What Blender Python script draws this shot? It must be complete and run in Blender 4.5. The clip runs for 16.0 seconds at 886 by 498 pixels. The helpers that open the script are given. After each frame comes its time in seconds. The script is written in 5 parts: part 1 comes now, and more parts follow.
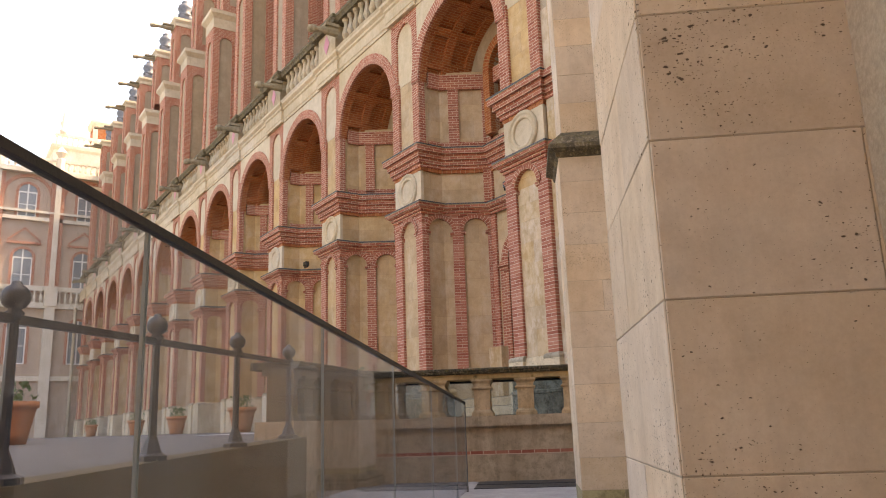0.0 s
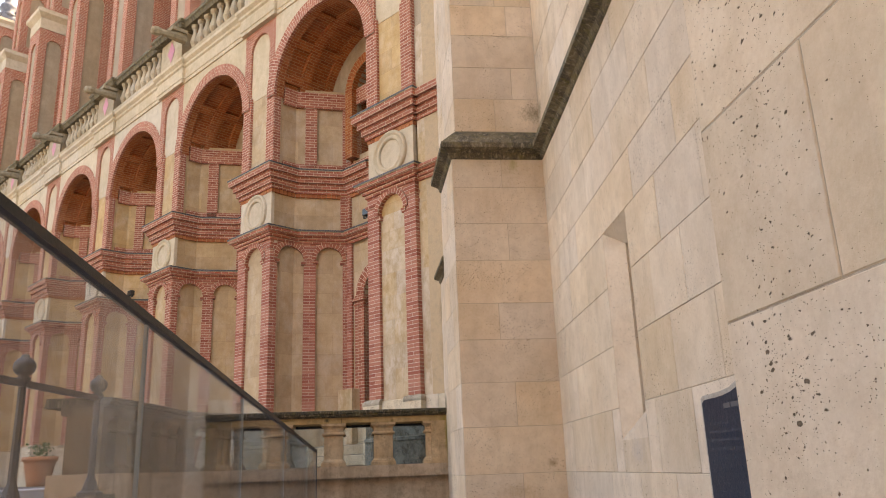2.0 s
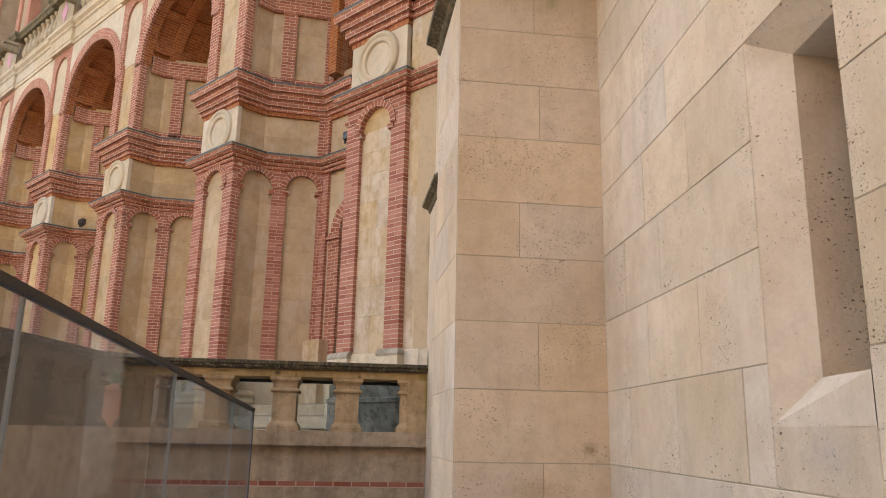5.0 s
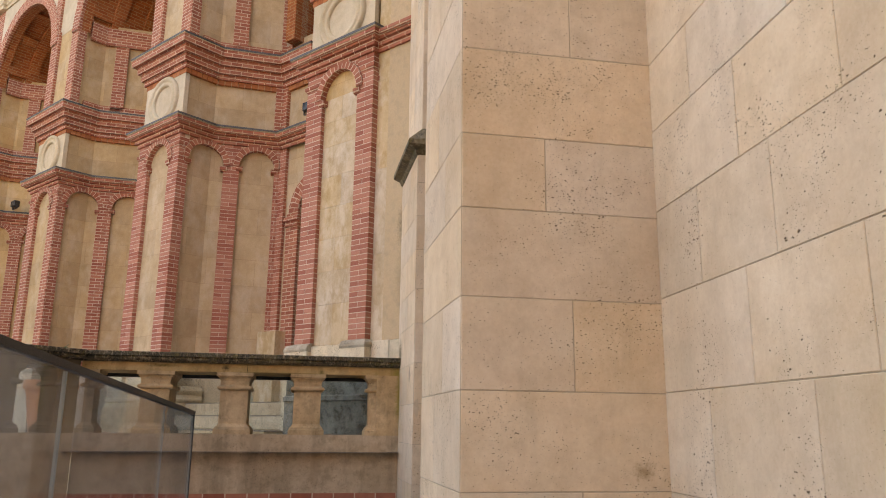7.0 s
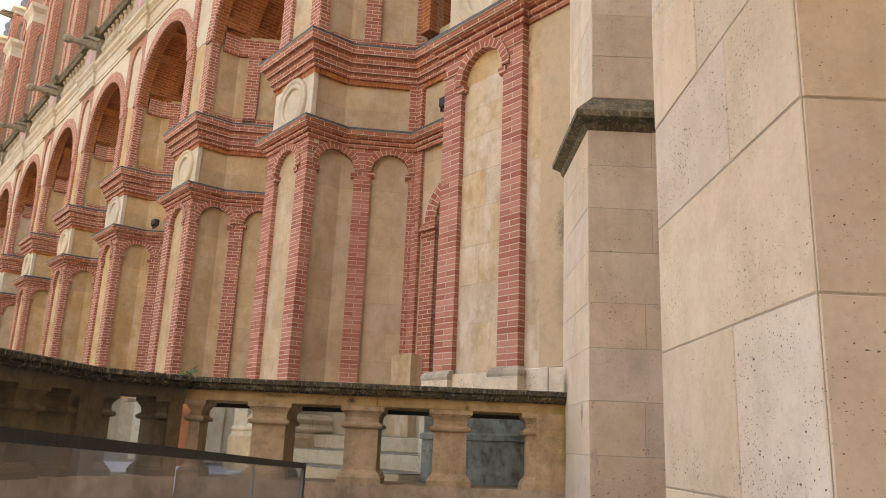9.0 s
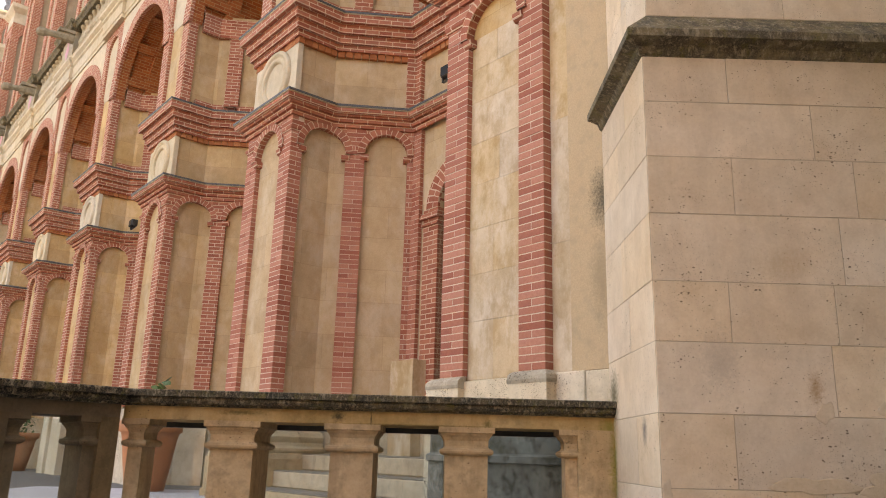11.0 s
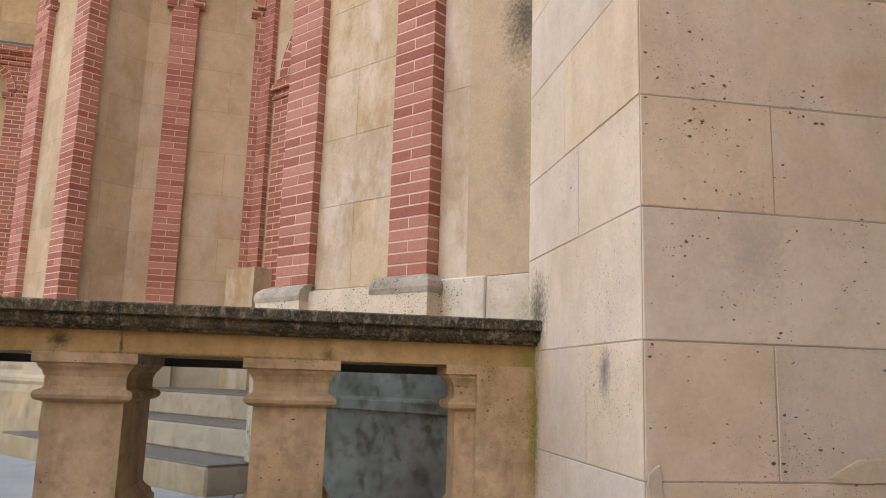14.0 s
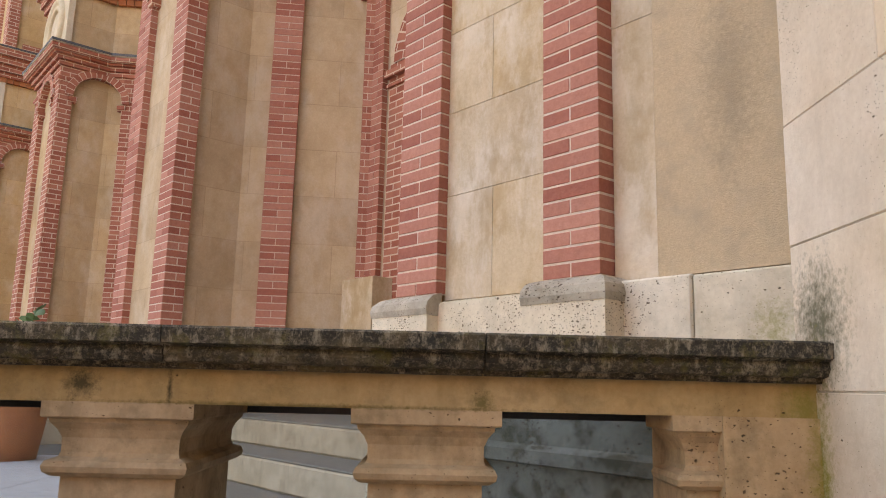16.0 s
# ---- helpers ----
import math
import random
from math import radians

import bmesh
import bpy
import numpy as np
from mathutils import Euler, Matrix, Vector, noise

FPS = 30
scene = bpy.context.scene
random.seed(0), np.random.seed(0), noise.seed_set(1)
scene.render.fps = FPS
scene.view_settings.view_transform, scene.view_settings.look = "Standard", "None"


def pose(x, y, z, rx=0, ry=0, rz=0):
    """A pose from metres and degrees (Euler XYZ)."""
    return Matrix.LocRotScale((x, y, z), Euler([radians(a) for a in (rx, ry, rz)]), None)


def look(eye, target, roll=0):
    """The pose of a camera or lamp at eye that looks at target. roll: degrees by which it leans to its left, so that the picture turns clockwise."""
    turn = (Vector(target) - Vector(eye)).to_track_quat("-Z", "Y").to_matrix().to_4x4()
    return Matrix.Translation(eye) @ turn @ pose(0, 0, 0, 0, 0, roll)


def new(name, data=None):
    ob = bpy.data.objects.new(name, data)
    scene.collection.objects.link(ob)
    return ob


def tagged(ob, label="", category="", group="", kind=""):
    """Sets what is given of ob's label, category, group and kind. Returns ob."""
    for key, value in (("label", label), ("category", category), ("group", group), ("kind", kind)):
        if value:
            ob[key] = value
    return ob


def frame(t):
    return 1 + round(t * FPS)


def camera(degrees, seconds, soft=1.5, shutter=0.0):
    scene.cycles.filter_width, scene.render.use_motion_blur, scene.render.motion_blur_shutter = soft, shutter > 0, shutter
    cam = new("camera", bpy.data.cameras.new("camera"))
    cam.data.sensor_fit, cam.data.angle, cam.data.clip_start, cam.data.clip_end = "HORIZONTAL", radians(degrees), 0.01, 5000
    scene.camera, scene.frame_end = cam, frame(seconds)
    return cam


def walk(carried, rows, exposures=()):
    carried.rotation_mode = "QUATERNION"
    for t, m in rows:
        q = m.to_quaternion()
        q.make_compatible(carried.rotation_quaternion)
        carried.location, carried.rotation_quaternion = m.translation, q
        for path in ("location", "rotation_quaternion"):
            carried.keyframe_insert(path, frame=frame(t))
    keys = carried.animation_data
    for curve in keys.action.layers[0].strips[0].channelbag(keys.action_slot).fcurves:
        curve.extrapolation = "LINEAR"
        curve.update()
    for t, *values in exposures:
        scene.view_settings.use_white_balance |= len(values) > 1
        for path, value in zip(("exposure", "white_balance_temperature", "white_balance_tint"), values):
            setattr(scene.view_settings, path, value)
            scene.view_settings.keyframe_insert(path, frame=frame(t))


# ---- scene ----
cam = camera(59.9, 16.0, soft=1.0)
METRES, EYE, TILT, LEAN, TURN = 12.0, 1.65, 0.0, 0.0, 5.6
ROWS = [
    (0.0, 0.0, 0.0, 0.0, 0.44, 12.75, 1.95),
    (0.5, -0.0106, 0.0277, -0.0013, -0.15, 13.32, 1.73),
    (1.0, -0.0136, 0.0581, 0.0009, -0.17, 15.09, 0.78),
    (1.5, -0.0192, 0.0928, 0.0008, -6.86, 14.92, 1.41),
    (2.0, -0.0201, 0.1281, 0.0017, -11.71, 15.88, 2.09),
    (2.5, -0.0116, 0.1677, 0.0062, -9.83, 15.59, 2.69),
    (3.0, -0.0073, 0.2037, 0.0049, -11.85, 15.35, 0.47),
    (3.5, -0.0039, 0.2393, 0.0085, -15.54, 14.63, 0.05),
    (4.0, 0.0073, 0.2748, 0.0087, -13.78, 13.45, -0.63),
    (6.5, 0.0319, 0.4061, 0.0117, -13.5, 13.36, -1.39),
    (7.0, 0.0316, 0.4347, 0.017, -16.42, 12.96, -0.62),
    (7.5, 0.0392, 0.467, 0.0187, -15.76, 12.79, -0.41),
    (8.0, 0.0445, 0.5007, 0.0264, -9.5, 14.39, -2.71),
    (8.5, 0.0442, 0.5399, 0.0321, -6.85, 14.24, -2.66),
    (11.0, 0.0508, 0.7036, 0.0459, -6.4, 14.98, -1.46),
    (11.5, 0.0598, 0.7315, 0.0451, -5.36, 13.86, -1.75),
    (12.0, 0.0618, 0.7614, 0.048, -10.85, 12.51, -1.99),
    (12.5, 0.0677, 0.7872, 0.0482, -14.0, 12.02, -1.21),
    (13.0, 0.0806, 0.8207, 0.0512, -13.86, 11.15, -0.98),
    (13.5, 0.0883, 0.8494, 0.0514, -12.71, 10.06, -1.72),
    (14.0, 0.0912, 0.8808, 0.0557, -15.74, 9.72, -1.71),
    (14.5, 0.0988, 0.9093, 0.0581, -15.8, 9.08, -0.73),
    (15.0, 0.1065, 0.9335, 0.0614, -9.36, 10.33, -1.65),
    (15.5, 0.1031, 0.9562, 0.0621, -8.12, 9.65, -2.11),
    (16.0, 0.0965, 0.976, 0.0658, -6.81, 10.19, -1.37),
]
walk(cam, [(t, pose(0, 0, EYE, TILT, LEAN, TURN) @ pose(METRES * x, METRES * y, METRES * z, 90 + pitch, roll, yaw)) for t, x, y, z, yaw, pitch, roll in ROWS],
     [(0.0, 2.44, 10300.0, 17.0), (1.0, 2.52, 10100.0, 17.0), (2.0, 2.52, 10300.0, 17.0), (4.0, 2.56, 10400.0, 17.0), (6.5, 2.57, 10700.0, 17.0), (8.0, 2.57, 11200.0, 17.0), (8.5, 2.60, 10800.0, 17.0), (11.0, 2.77, 11300.0, 17.0), (12.0, 2.83, 11600.0, 17.0), (13.0, 2.83, 10000.0, 17.0), (14.5, 2.81, 9600.0, 17.0), (15.0, 2.81, 9400.0, 17.0), (16.0, 2.80, 9700.0, 17.0)])

# ---- light: clear sky, the sun stands behind the tall wing, so the court lies in open shade ----
SUN_AZ, SUN_EL = 62.0, 58.0   # degrees from +y towards +x, and above the horizon
world = bpy.data.worlds.new("sky")
scene.world = world
world.use_nodes = True
wn = world.node_tree.nodes
sky = wn.new("ShaderNodeTexSky")
sky.sky_type = "NISHITA"
sky.sun_disc = False
sky.sun_elevation = radians(SUN_EL)
sky.sun_rotation = radians(SUN_AZ)
sky.dust_density = 2.5
world.node_tree.links.new(sky.outputs[0], wn["Background"].inputs[0])
wn["Background"].inputs[1].default_value = 0.15
sun_data = bpy.data.lights.new("sun", "SUN")
sun_data.energy = 3.0
sun_data.angle = radians(0.53)
sun_data.color = (1.0, 0.93, 0.82)
sun = new("sun", sun_data)
az, el = radians(SUN_AZ), radians(SUN_EL)
sun_dir = Vector((math.sin(az) * math.cos(el), math.cos(az) * math.cos(el), math.sin(el)))
sun.matrix_world = look(sun_dir * 60, (0, 0, 0))


# ---- materials ----
def material(name, base, rough=0.8, metal=0.0):
    m = bpy.data.materials.new(name)
    m.use_nodes = True
    b = m.node_tree.nodes["Principled BSDF"]
    b.inputs["Base Color"].default_value = (*base, 1)
    b.inputs["Roughness"].default_value = rough
    b.inputs["Metallic"].default_value = metal
    return m


class Nodes:
    """Short hand for wiring one material."""

    def __init__(self, m):
        self.t = m.node_tree
        self.b = self.t.nodes["Principled BSDF"]

    def add(self, kind, **values):
        n = self.t.nodes.new("ShaderNode" + kind)
        for k, v in values.items():
            n.inputs[k.replace("_", " ")].default_value = v
        return n

    def link(self, a, b):
        self.t.links.new(a, b)

    def coords(self, which="Object"):
        return self.t.nodes.new("ShaderNodeTexCoord").outputs[which]

    def noise(self, vec, scale, detail=4.0, rough=0.6):
        n = self.add("TexNoise", Scale=scale, Detail=detail, Roughness=rough)
        self.link(vec, n.inputs["Vector"])
        return n.outputs["Fac"]

    def ramp(self, fac, a, b, ca=(0, 0, 0, 1), cb=(1, 1, 1, 1)):
        n = self.t.nodes.new("ShaderNodeValToRGB")
        n.color_ramp.elements[0].position, n.color_ramp.elements[1].position = a, b
        n.color_ramp.elements[0].color, n.color_ramp.elements[1].color = ca, cb
        self.link(fac, n.inputs[0])
        return n.outputs["Color"]

    def mix(self, fac, a, b, kind="MIX"):
        n = self.t.nodes.new("ShaderNodeMix")
        n.data_type, n.blend_type = "RGBA", kind
        for sock, v in ((n.inputs[0], fac), (n.inputs[6], a), (n.inputs[7], b)):
            if hasattr(v, "is_output"):
                self.link(v, sock)
            elif isinstance(v, (int, float)):
                sock.default_value = v
            else:
                sock.default_value = (*v, 1)[:4]
        return n.outputs[2]

    def math(self, op, a, b=0.0):
        n = self.t.nodes.new("ShaderNodeMath")
        n.operation = op
        for sock, v in ((n.inputs[0], a), (n.inputs[1], b)):
            if hasattr(v, "is_output"):
                self.link(v, sock)
            else:
                sock.default_value = v
        return n.outputs[0]

    def finish(self, color=None, height=None, strength=0.4, dist=0.01, rough=None):
        if color is not None:
            self.link(color, self.b.inputs["Base Color"])
        if rough is not None:
            self.link(rough, self.b.inputs["Roughness"])
        if height is not None:
            n = self.add("Bump", Strength=strength, Distance=dist)
            self.link(height, n.inputs["Height"])
            self.link(n.outputs[0], self.b.inputs["Normal"])


def world_coords(n):
    """World place, so that alike pieces differ in grain."""
    g = n.t.nodes.new("ShaderNodeNewGeometry")
    return g.outputs["Position"]


def smudge(n, c, pos, centre, size, color, strength):
    """A stain of its own place and shape on a surface."""
    mp = n.t.nodes.new("ShaderNodeMapping")
    mp.vector_type = "TEXTURE"
    mp.inputs["Location"].default_value = centre
    mp.inputs["Scale"].default_value = size
    n.link(pos, mp.inputs["Vector"])
    ln = n.t.nodes.new("ShaderNodeVectorMath")
    ln.operation = "LENGTH"
    n.link(mp.outputs[0], ln.inputs[0])
    ragged = n.math("ADD", ln.outputs["Value"], n.math("MULTIPLY", n.noise(pos, 48, 6, 0.8), 1.1))
    return n.mix(n.math("MULTIPLY", n.ramp(ragged, 0.6, 1.5, (1, 1, 1, 1), (0, 0, 0, 1)), strength), c, color)


def stone_material(name, light, dark, pits=0.5, moss=0.0, per_piece=0.12, blocks=False, bloom=0.0, stains=(), streaks=0.30):
    m = material(name, light, 0.88)
    n = Nodes(m)
    pos = world_coords(n)
    big = n.noise(pos, 1.3, 5)
    fine = n.noise(pos, 55, 6, 0.7)
    mid = n.noise(pos, 7, 5, 0.65)
    c = n.mix(n.ramp(big, 0.35, 0.7), light, dark)
    c = n.mix(n.math("MULTIPLY", n.ramp(mid, 0.42, 0.75), 0.5), c, tuple(v * 0.78 for v in dark))
    c = n.mix(0.25, c, n.ramp(fine, 0.3, 0.7, (0.35, 0.32, 0.28, 1), (0.9, 0.88, 0.84, 1)), "SOFT_LIGHT")
    streak = n.t.nodes.new("ShaderNodeMapping")
    streak.inputs["Scale"].default_value = (5.0, 5.0, 0.7)
    n.link(pos, streak.inputs["Vector"])
    c = n.mix(n.math("MULTIPLY", n.ramp(n.noise(streak.outputs[0], 1.0, 5, 0.65), 0.5, 0.75), streaks), c, tuple(v * 0.62 for v in dark))
    if blocks:
        br = n.add("TexBrick", Scale=1.0, Mortar_Size=0.004, Mortar_Smooth=0.2, Bias=0.0, Brick_Width=0.83, Row_Height=0.47)
        br.inputs["Color1"].default_value = (0.42, 0.42, 0.42, 1)
        br.inputs["Color2"].default_value = (0.58, 0.57, 0.55, 1)
        br.inputs["Mortar"].default_value = (0.36, 0.34, 0.31, 1)
        n.link(n.coords("UV"), br.inputs["Vector"])
        c = n.mix(0.6, c, br.outputs["Color"], "OVERLAY")
    if bloom:
        cloud = n.t.nodes.new("ShaderNodeMapping")
        cloud.inputs["Scale"].default_value = (2.6, 2.6, 1.5)
        cloud.inputs["Location"].default_value = (3.1, 0.7, 5.2)
        n.link(pos, cloud.inputs["Vector"])
        c = n.mix(n.math("MULTIPLY", n.ramp(n.noise(cloud.outputs[0], 1.0, 6, 0.7), 0.47, 0.64), 0.75 * bloom), c, (0.70, 0.62, 0.52))
        tan = n.math("MULTIPLY", n.ramp(n.noise(cloud.outputs[0], 1.7, 5, 0.65), 0.50, 0.64), 0.6 * bloom)
        c = n.mix(tan, c, (0.38, 0.25, 0.12))
    info = n.t.nodes.new("ShaderNodeObjectInfo")
    hsv = n.add("HueSaturation")
    n.link(c, hsv.inputs["Color"])
    v = n.math("ADD", n.math("MULTIPLY", info.outputs["Random"], per_piece * 2), 1 - per_piece)
    n.link(v, hsv.inputs["Value"])
    s = n.math("ADD", n.math("MULTIPLY", n.math("FRACT", n.math("MULTIPLY", info.outputs["Random"], 7.3)), 0.35), 0.85)
    n.link(s, hsv.inputs["Saturation"])
    c = hsv.outputs[0]
    h = n.math("ADD", n.math("MULTIPLY", fine, 0.35), n.math("MULTIPLY", mid, 0.5))
    if pits:
        wob = n.add("TexNoise", Scale=70.0, Detail=2.0)
        n.link(pos, wob.inputs["Vector"])
        warp = n.t.nodes.new("ShaderNodeVectorMath")
        warp.operation = "MULTIPLY_ADD"
        n.link(wob.outputs["Color"], warp.inputs[0])
        warp.inputs[1].default_value = (0.016, 0.016, 0.012)
        n.link(pos, warp.inputs[2])
        squash = n.t.nodes.new("ShaderNodeMapping")
        squash.inputs["Scale"].default_value = (1, 1, 1.7)
        n.link(warp.outputs[0], squash.inputs["Vector"])
        patch = n.ramp(n.noise(pos, 2.3, 3), 0.42, 0.66)
        hole = None
        for sc, rad, share in ((27.0, 0.27, 0.62), (52.0, 0.30, 0.42), (120.0, 0.33, 0.5)):
            vor = n.add("TexVoronoi", Scale=sc)
            n.link(squash.outputs[0], vor.inputs["Vector"])
            sep = n.t.nodes.new("ShaderNodeSeparateColor")
            n.link(vor.outputs["Color"], sep.inputs[0])
            size = n.math("MULTIPLY", n.math("ADD", n.math("MULTIPLY", patch, 0.55), 0.42), rad * pits)
            keep = n.math("GREATER_THAN", n.math("ADD", sep.outputs[0], n.math("MULTIPLY", patch, 0.25)), share + 0.15)
            edge = n.math("SUBTRACT", n.math("MULTIPLY", size, n.math("ADD", n.math("MULTIPLY", sep.outputs[1], 0.65), 0.35)), vor.outputs["Distance"])
            one = n.math("MULTIPLY", n.ramp(edge, 0.0, 0.06), keep)
            hole = one if hole is None else n.math("MAXIMUM", hole, one)
        c = n.mix(n.math("MULTIPLY", hole, 0.85), c, (0.075, 0.045, 0.025))
        h = n.math("SUBTRACT", h, n.math("MULTIPLY", hole, 0.9))
    if moss:
        mo = n.math("MULTIPLY", n.ramp(n.noise(pos, 9, 6, 0.7), 0.48, 0.62), moss)
        c = n.mix(mo, c, (0.05, 0.048, 0.025))
    for st_ in stains:
        c = smudge(n, c, pos, *st_)
    n.b.inputs["Specular IOR Level"].default_value = 0.2
    n.finish(c, h, 0.75, 0.008)
    return m


def brick_material(name, a, b, mortar):
    """Brick courses laid along the surface's own metres (its UV map)."""
    m = material(name, a, 0.85)
    n = Nodes(m)
    uv = n.coords("UV")
    br = n.add("TexBrick", Scale=1.0, Mortar_Size=0.0068, Mortar_Smooth=0.12, Bias=0.0, Brick_Width=0.22, Row_Height=0.0685)
    br.inputs["Color1"].default_value = (*a, 1)
    br.inputs["Color2"].default_value = (*b, 1)
    br.inputs["Mortar"].default_value = (*mortar, 1)
    n.link(uv, br.inputs["Vector"])
    pos = world_coords(n)
    c = n.mix(0.3, br.outputs["Color"], n.ramp(n.noise(pos, 14, 5), 0.3, 0.75, (0.3, 0.25, 0.22, 1), (0.85, 0.8, 0.78, 1)), "SOFT_LIGHT")
    c = n.mix(n.math("MULTIPLY", n.ramp(n.noise(pos, 1.1, 4), 0.5, 0.8), 0.3), c, (0.40, 0.24, 0.18))
    h = n.math("ADD", n.math("SUBTRACT", 1.0, br.outputs["Fac"]), n.math("MULTIPLY", n.noise(pos, 60, 3), 0.25))
    n.finish(c, h, 0.6, 0.008)
    return m


def single_brick_material(name, a, b):
    m = material(name, a, 0.85)
    n = Nodes(m)
    pos = world_coords(n)
    g = n.t.nodes.new("ShaderNodeNewGeometry")
    info = n.t.nodes.new("ShaderNodeObjectInfo")
    r = n.math("FRACT", n.math("ADD", g.outputs["Random Per Island"], info.outputs["Random"]))
    c = n.mix(n.ramp(r, 0.1, 0.95), a, b)
    c = n.mix(0.35, c, n.ramp(n.noise(pos, 38, 5, 0.7), 0.3, 0.72, (0.28, 0.24, 0.22, 1), (0.85, 0.82, 0.8, 1)), "SOFT_LIGHT")
    n.finish(c, n.noise(pos, 90, 4), 0.5, 0.004)
    return m


def speckled(name, a, b, scale, rough=0.85, c=None, bump=0.4, dist=0.006, stains=()):
    m = material(name, a, rough)
    n = Nodes(m)
    pos = world_coords(n)
    col = n.mix(n.ramp(n.noise(pos, scale, 6, 0.7), 0.35, 0.68), a, b)
    if c:
        col = n.mix(n.ramp(n.noise(pos, scale * 0.13, 5), 0.48, 0.72), col, c)
    for st_ in stains:
        col = smudge(n, col, pos, *st_)
    n.finish(col, n.noise(pos, scale * 2.2, 5, 0.7), bump, dist)
    return m


def lichen_material(name, k=1.0):
    """Stone blackened by lichen, with pale crusts and bare buff patches."""
    m = material(name, (0.05, 0.04, 0.03), 0.95)
    n = Nodes(m)
    pos = world_coords(n)
    c = n.mix(n.ramp(n.noise(pos, 6, 5, 0.7), 0.45, 0.62), (0.045 * k, 0.038 * k, 0.025 * k), (0.115 * k, 0.092 * k, 0.052 * k))
    c = n.mix(n.math("MULTIPLY", n.ramp(n.noise(pos, 85, 6, 0.8), 0.50, 0.60), 0.7), c, (0.20, 0.17, 0.125))
    c = n.mix(n.math("MULTIPLY", n.ramp(n.noise(pos, 3.1, 4), 0.60, 0.72), 0.7), c, (0.20, 0.15, 0.075))
    runs = n.t.nodes.new("ShaderNodeMapping")
    runs.inputs["Scale"].default_value = (30, 30, 11)
    n.link(pos, runs.inputs["Vector"])
    c = n.mix(n.math("MULTIPLY", n.ramp(n.noise(runs.outputs[0], 1.0, 6, 0.75), 0.52, 0.62), 0.8), c, (0.32, 0.275, 0.20))
    c = n.mix(n.math("MULTIPLY", n.ramp(n.noise(pos, 13, 5, 0.7), 0.54, 0.66), 0.65), c, (0.13, 0.115, 0.03))
    c = n.mix(n.math("MULTIPLY", n.ramp(n.noise(pos, 95, 3), 0.60, 0.66), 0.6), c, (0.015, 0.013, 0.01))
    h = n.math("ADD", n.noise(pos, 50, 6, 0.75), n.math("MULTIPLY", n.noise(pos, 9, 3), 0.8))
    n.finish(c, h, 0.9, 0.012)
    return m


LIME_STAINS = (
    ((0.99, 13.70, 2.62), (0.3, 0.38, 0.42), (0.09, 0.085, 0.045), 0.9),
    ((0.99, 13.72, 2.15), (0.3, 0.15, 0.95), (0.24, 0.205, 0.035), 0.95),
    ((0.99, 12.97, 2.36), (0.1, 0.13, 0.22), (0.17, 0.155, 0.155), 0.85),
    ((1.87, 12.68, 2.60), (0.11, 0.2, 0.24), (0.36, 0.21, 0.09), 0.75),
    ((2.45, 12.68, 2.05), (0.5, 0.1, 0.06), (0.36, 0.25, 0.13), 0.6),
    ((1.30, 8.29, 1.68), (0.14, 0.1, 0.10), (0.27, 0.17, 0.08), 0.7),
    ((1.12, 8.29, 4.46), (0.12, 0.12, 0.2), (0.30, 0.27, 0.10), 0.6),
    ((1.0, 8.29, 1.45), (0.5, 0.1, 0.22), (0.42, 0.29, 0.16), 0.45),
    ((1.35, 12.68, 2.75), (0.28, 0.1, 0.5), (0.40, 0.34, 0.28), 0.5),
    ((1.75, 12.68, 3.3), (0.5, 0.1, 0.3), (0.46, 0.33, 0.20), 0.45),
    ((1.30, 6.1, 1.72), (0.3, 0.35, 0.22), (0.40, 0.36, 0.34), 0.5),
    ((1.42, 8.3, 5.02), (0.5, 0.4, 0.28), (0.16, 0.13, 0.07), 0.8),
)
LIME = stone_material("pale_pitted_limestone", (0.715, 0.61, 0.49), (0.60, 0.48, 0.355), 1.05, 0.0, 0.07, stains=LIME_STAINS)
JOINT = speckled("lime_mortar", (0.50, 0.42, 0.32), (0.35, 0.285, 0.21), 55)
YELLOW = stone_material("buff_limestone", (0.58, 0.435, 0.285), (0.47, 0.34, 0.21), 0.0, 0.0, 0.1, blocks=True, bloom=0.4, streaks=0.15)
# upper wall panels, greyed so that the base colour carries their shade
BEIGE = stone_material("shaded_beige_plaster", (0.41, 0.335, 0.255), (0.33, 0.265, 0.195), 0.0, 0.0, 0.05)
OCHRE = speckled("ochre_render", (0.62, 0.43, 0.25), (0.52, 0.34, 0.19), 4, 0.9)
BUFF = stone_material("buff_ashlar", (0.62, 0.50, 0.36), (0.48, 0.36, 0.23), 0.25, 0.0, 0.045, bloom=1.0)
SILL = lichen_material("lichen_grown_sill", 1.7)
DRESSED = stone_material("dressed_white_stone", (0.50, 0.43, 0.335), (0.36, 0.295, 0.21), 0.35, 0.0, 0.08)
WALLSTONE = stone_material("buff_balustrade_stone", (0.55, 0.42, 0.29), (0.40, 0.29, 0.185), 0.85, 0.28, 0.06, streaks=0.7, stains=(((1.0, 13.70, 2.15), (0.11, 0.3, 0.8), (0.24, 0.205, 0.035), 0.9), ((-0.85, 13.7, 2.43), (0.07, 0.1, 0.06), (0.05, 0.042, 0.02), 0.9), ((-0.63, 13.7, 2.42), (0.012, 0.1, 0.09), (0.05, 0.042, 0.02), 0.9), ((0.15, 13.7, 2.40), (0.05, 0.1, 0.05), (0.12, 0.10, 0.03), 0.8), ((-0.3, 13.7, 2.385), (1.6, 0.2, 0.012), (0.13, 0.10, 0.03), 0.7)))
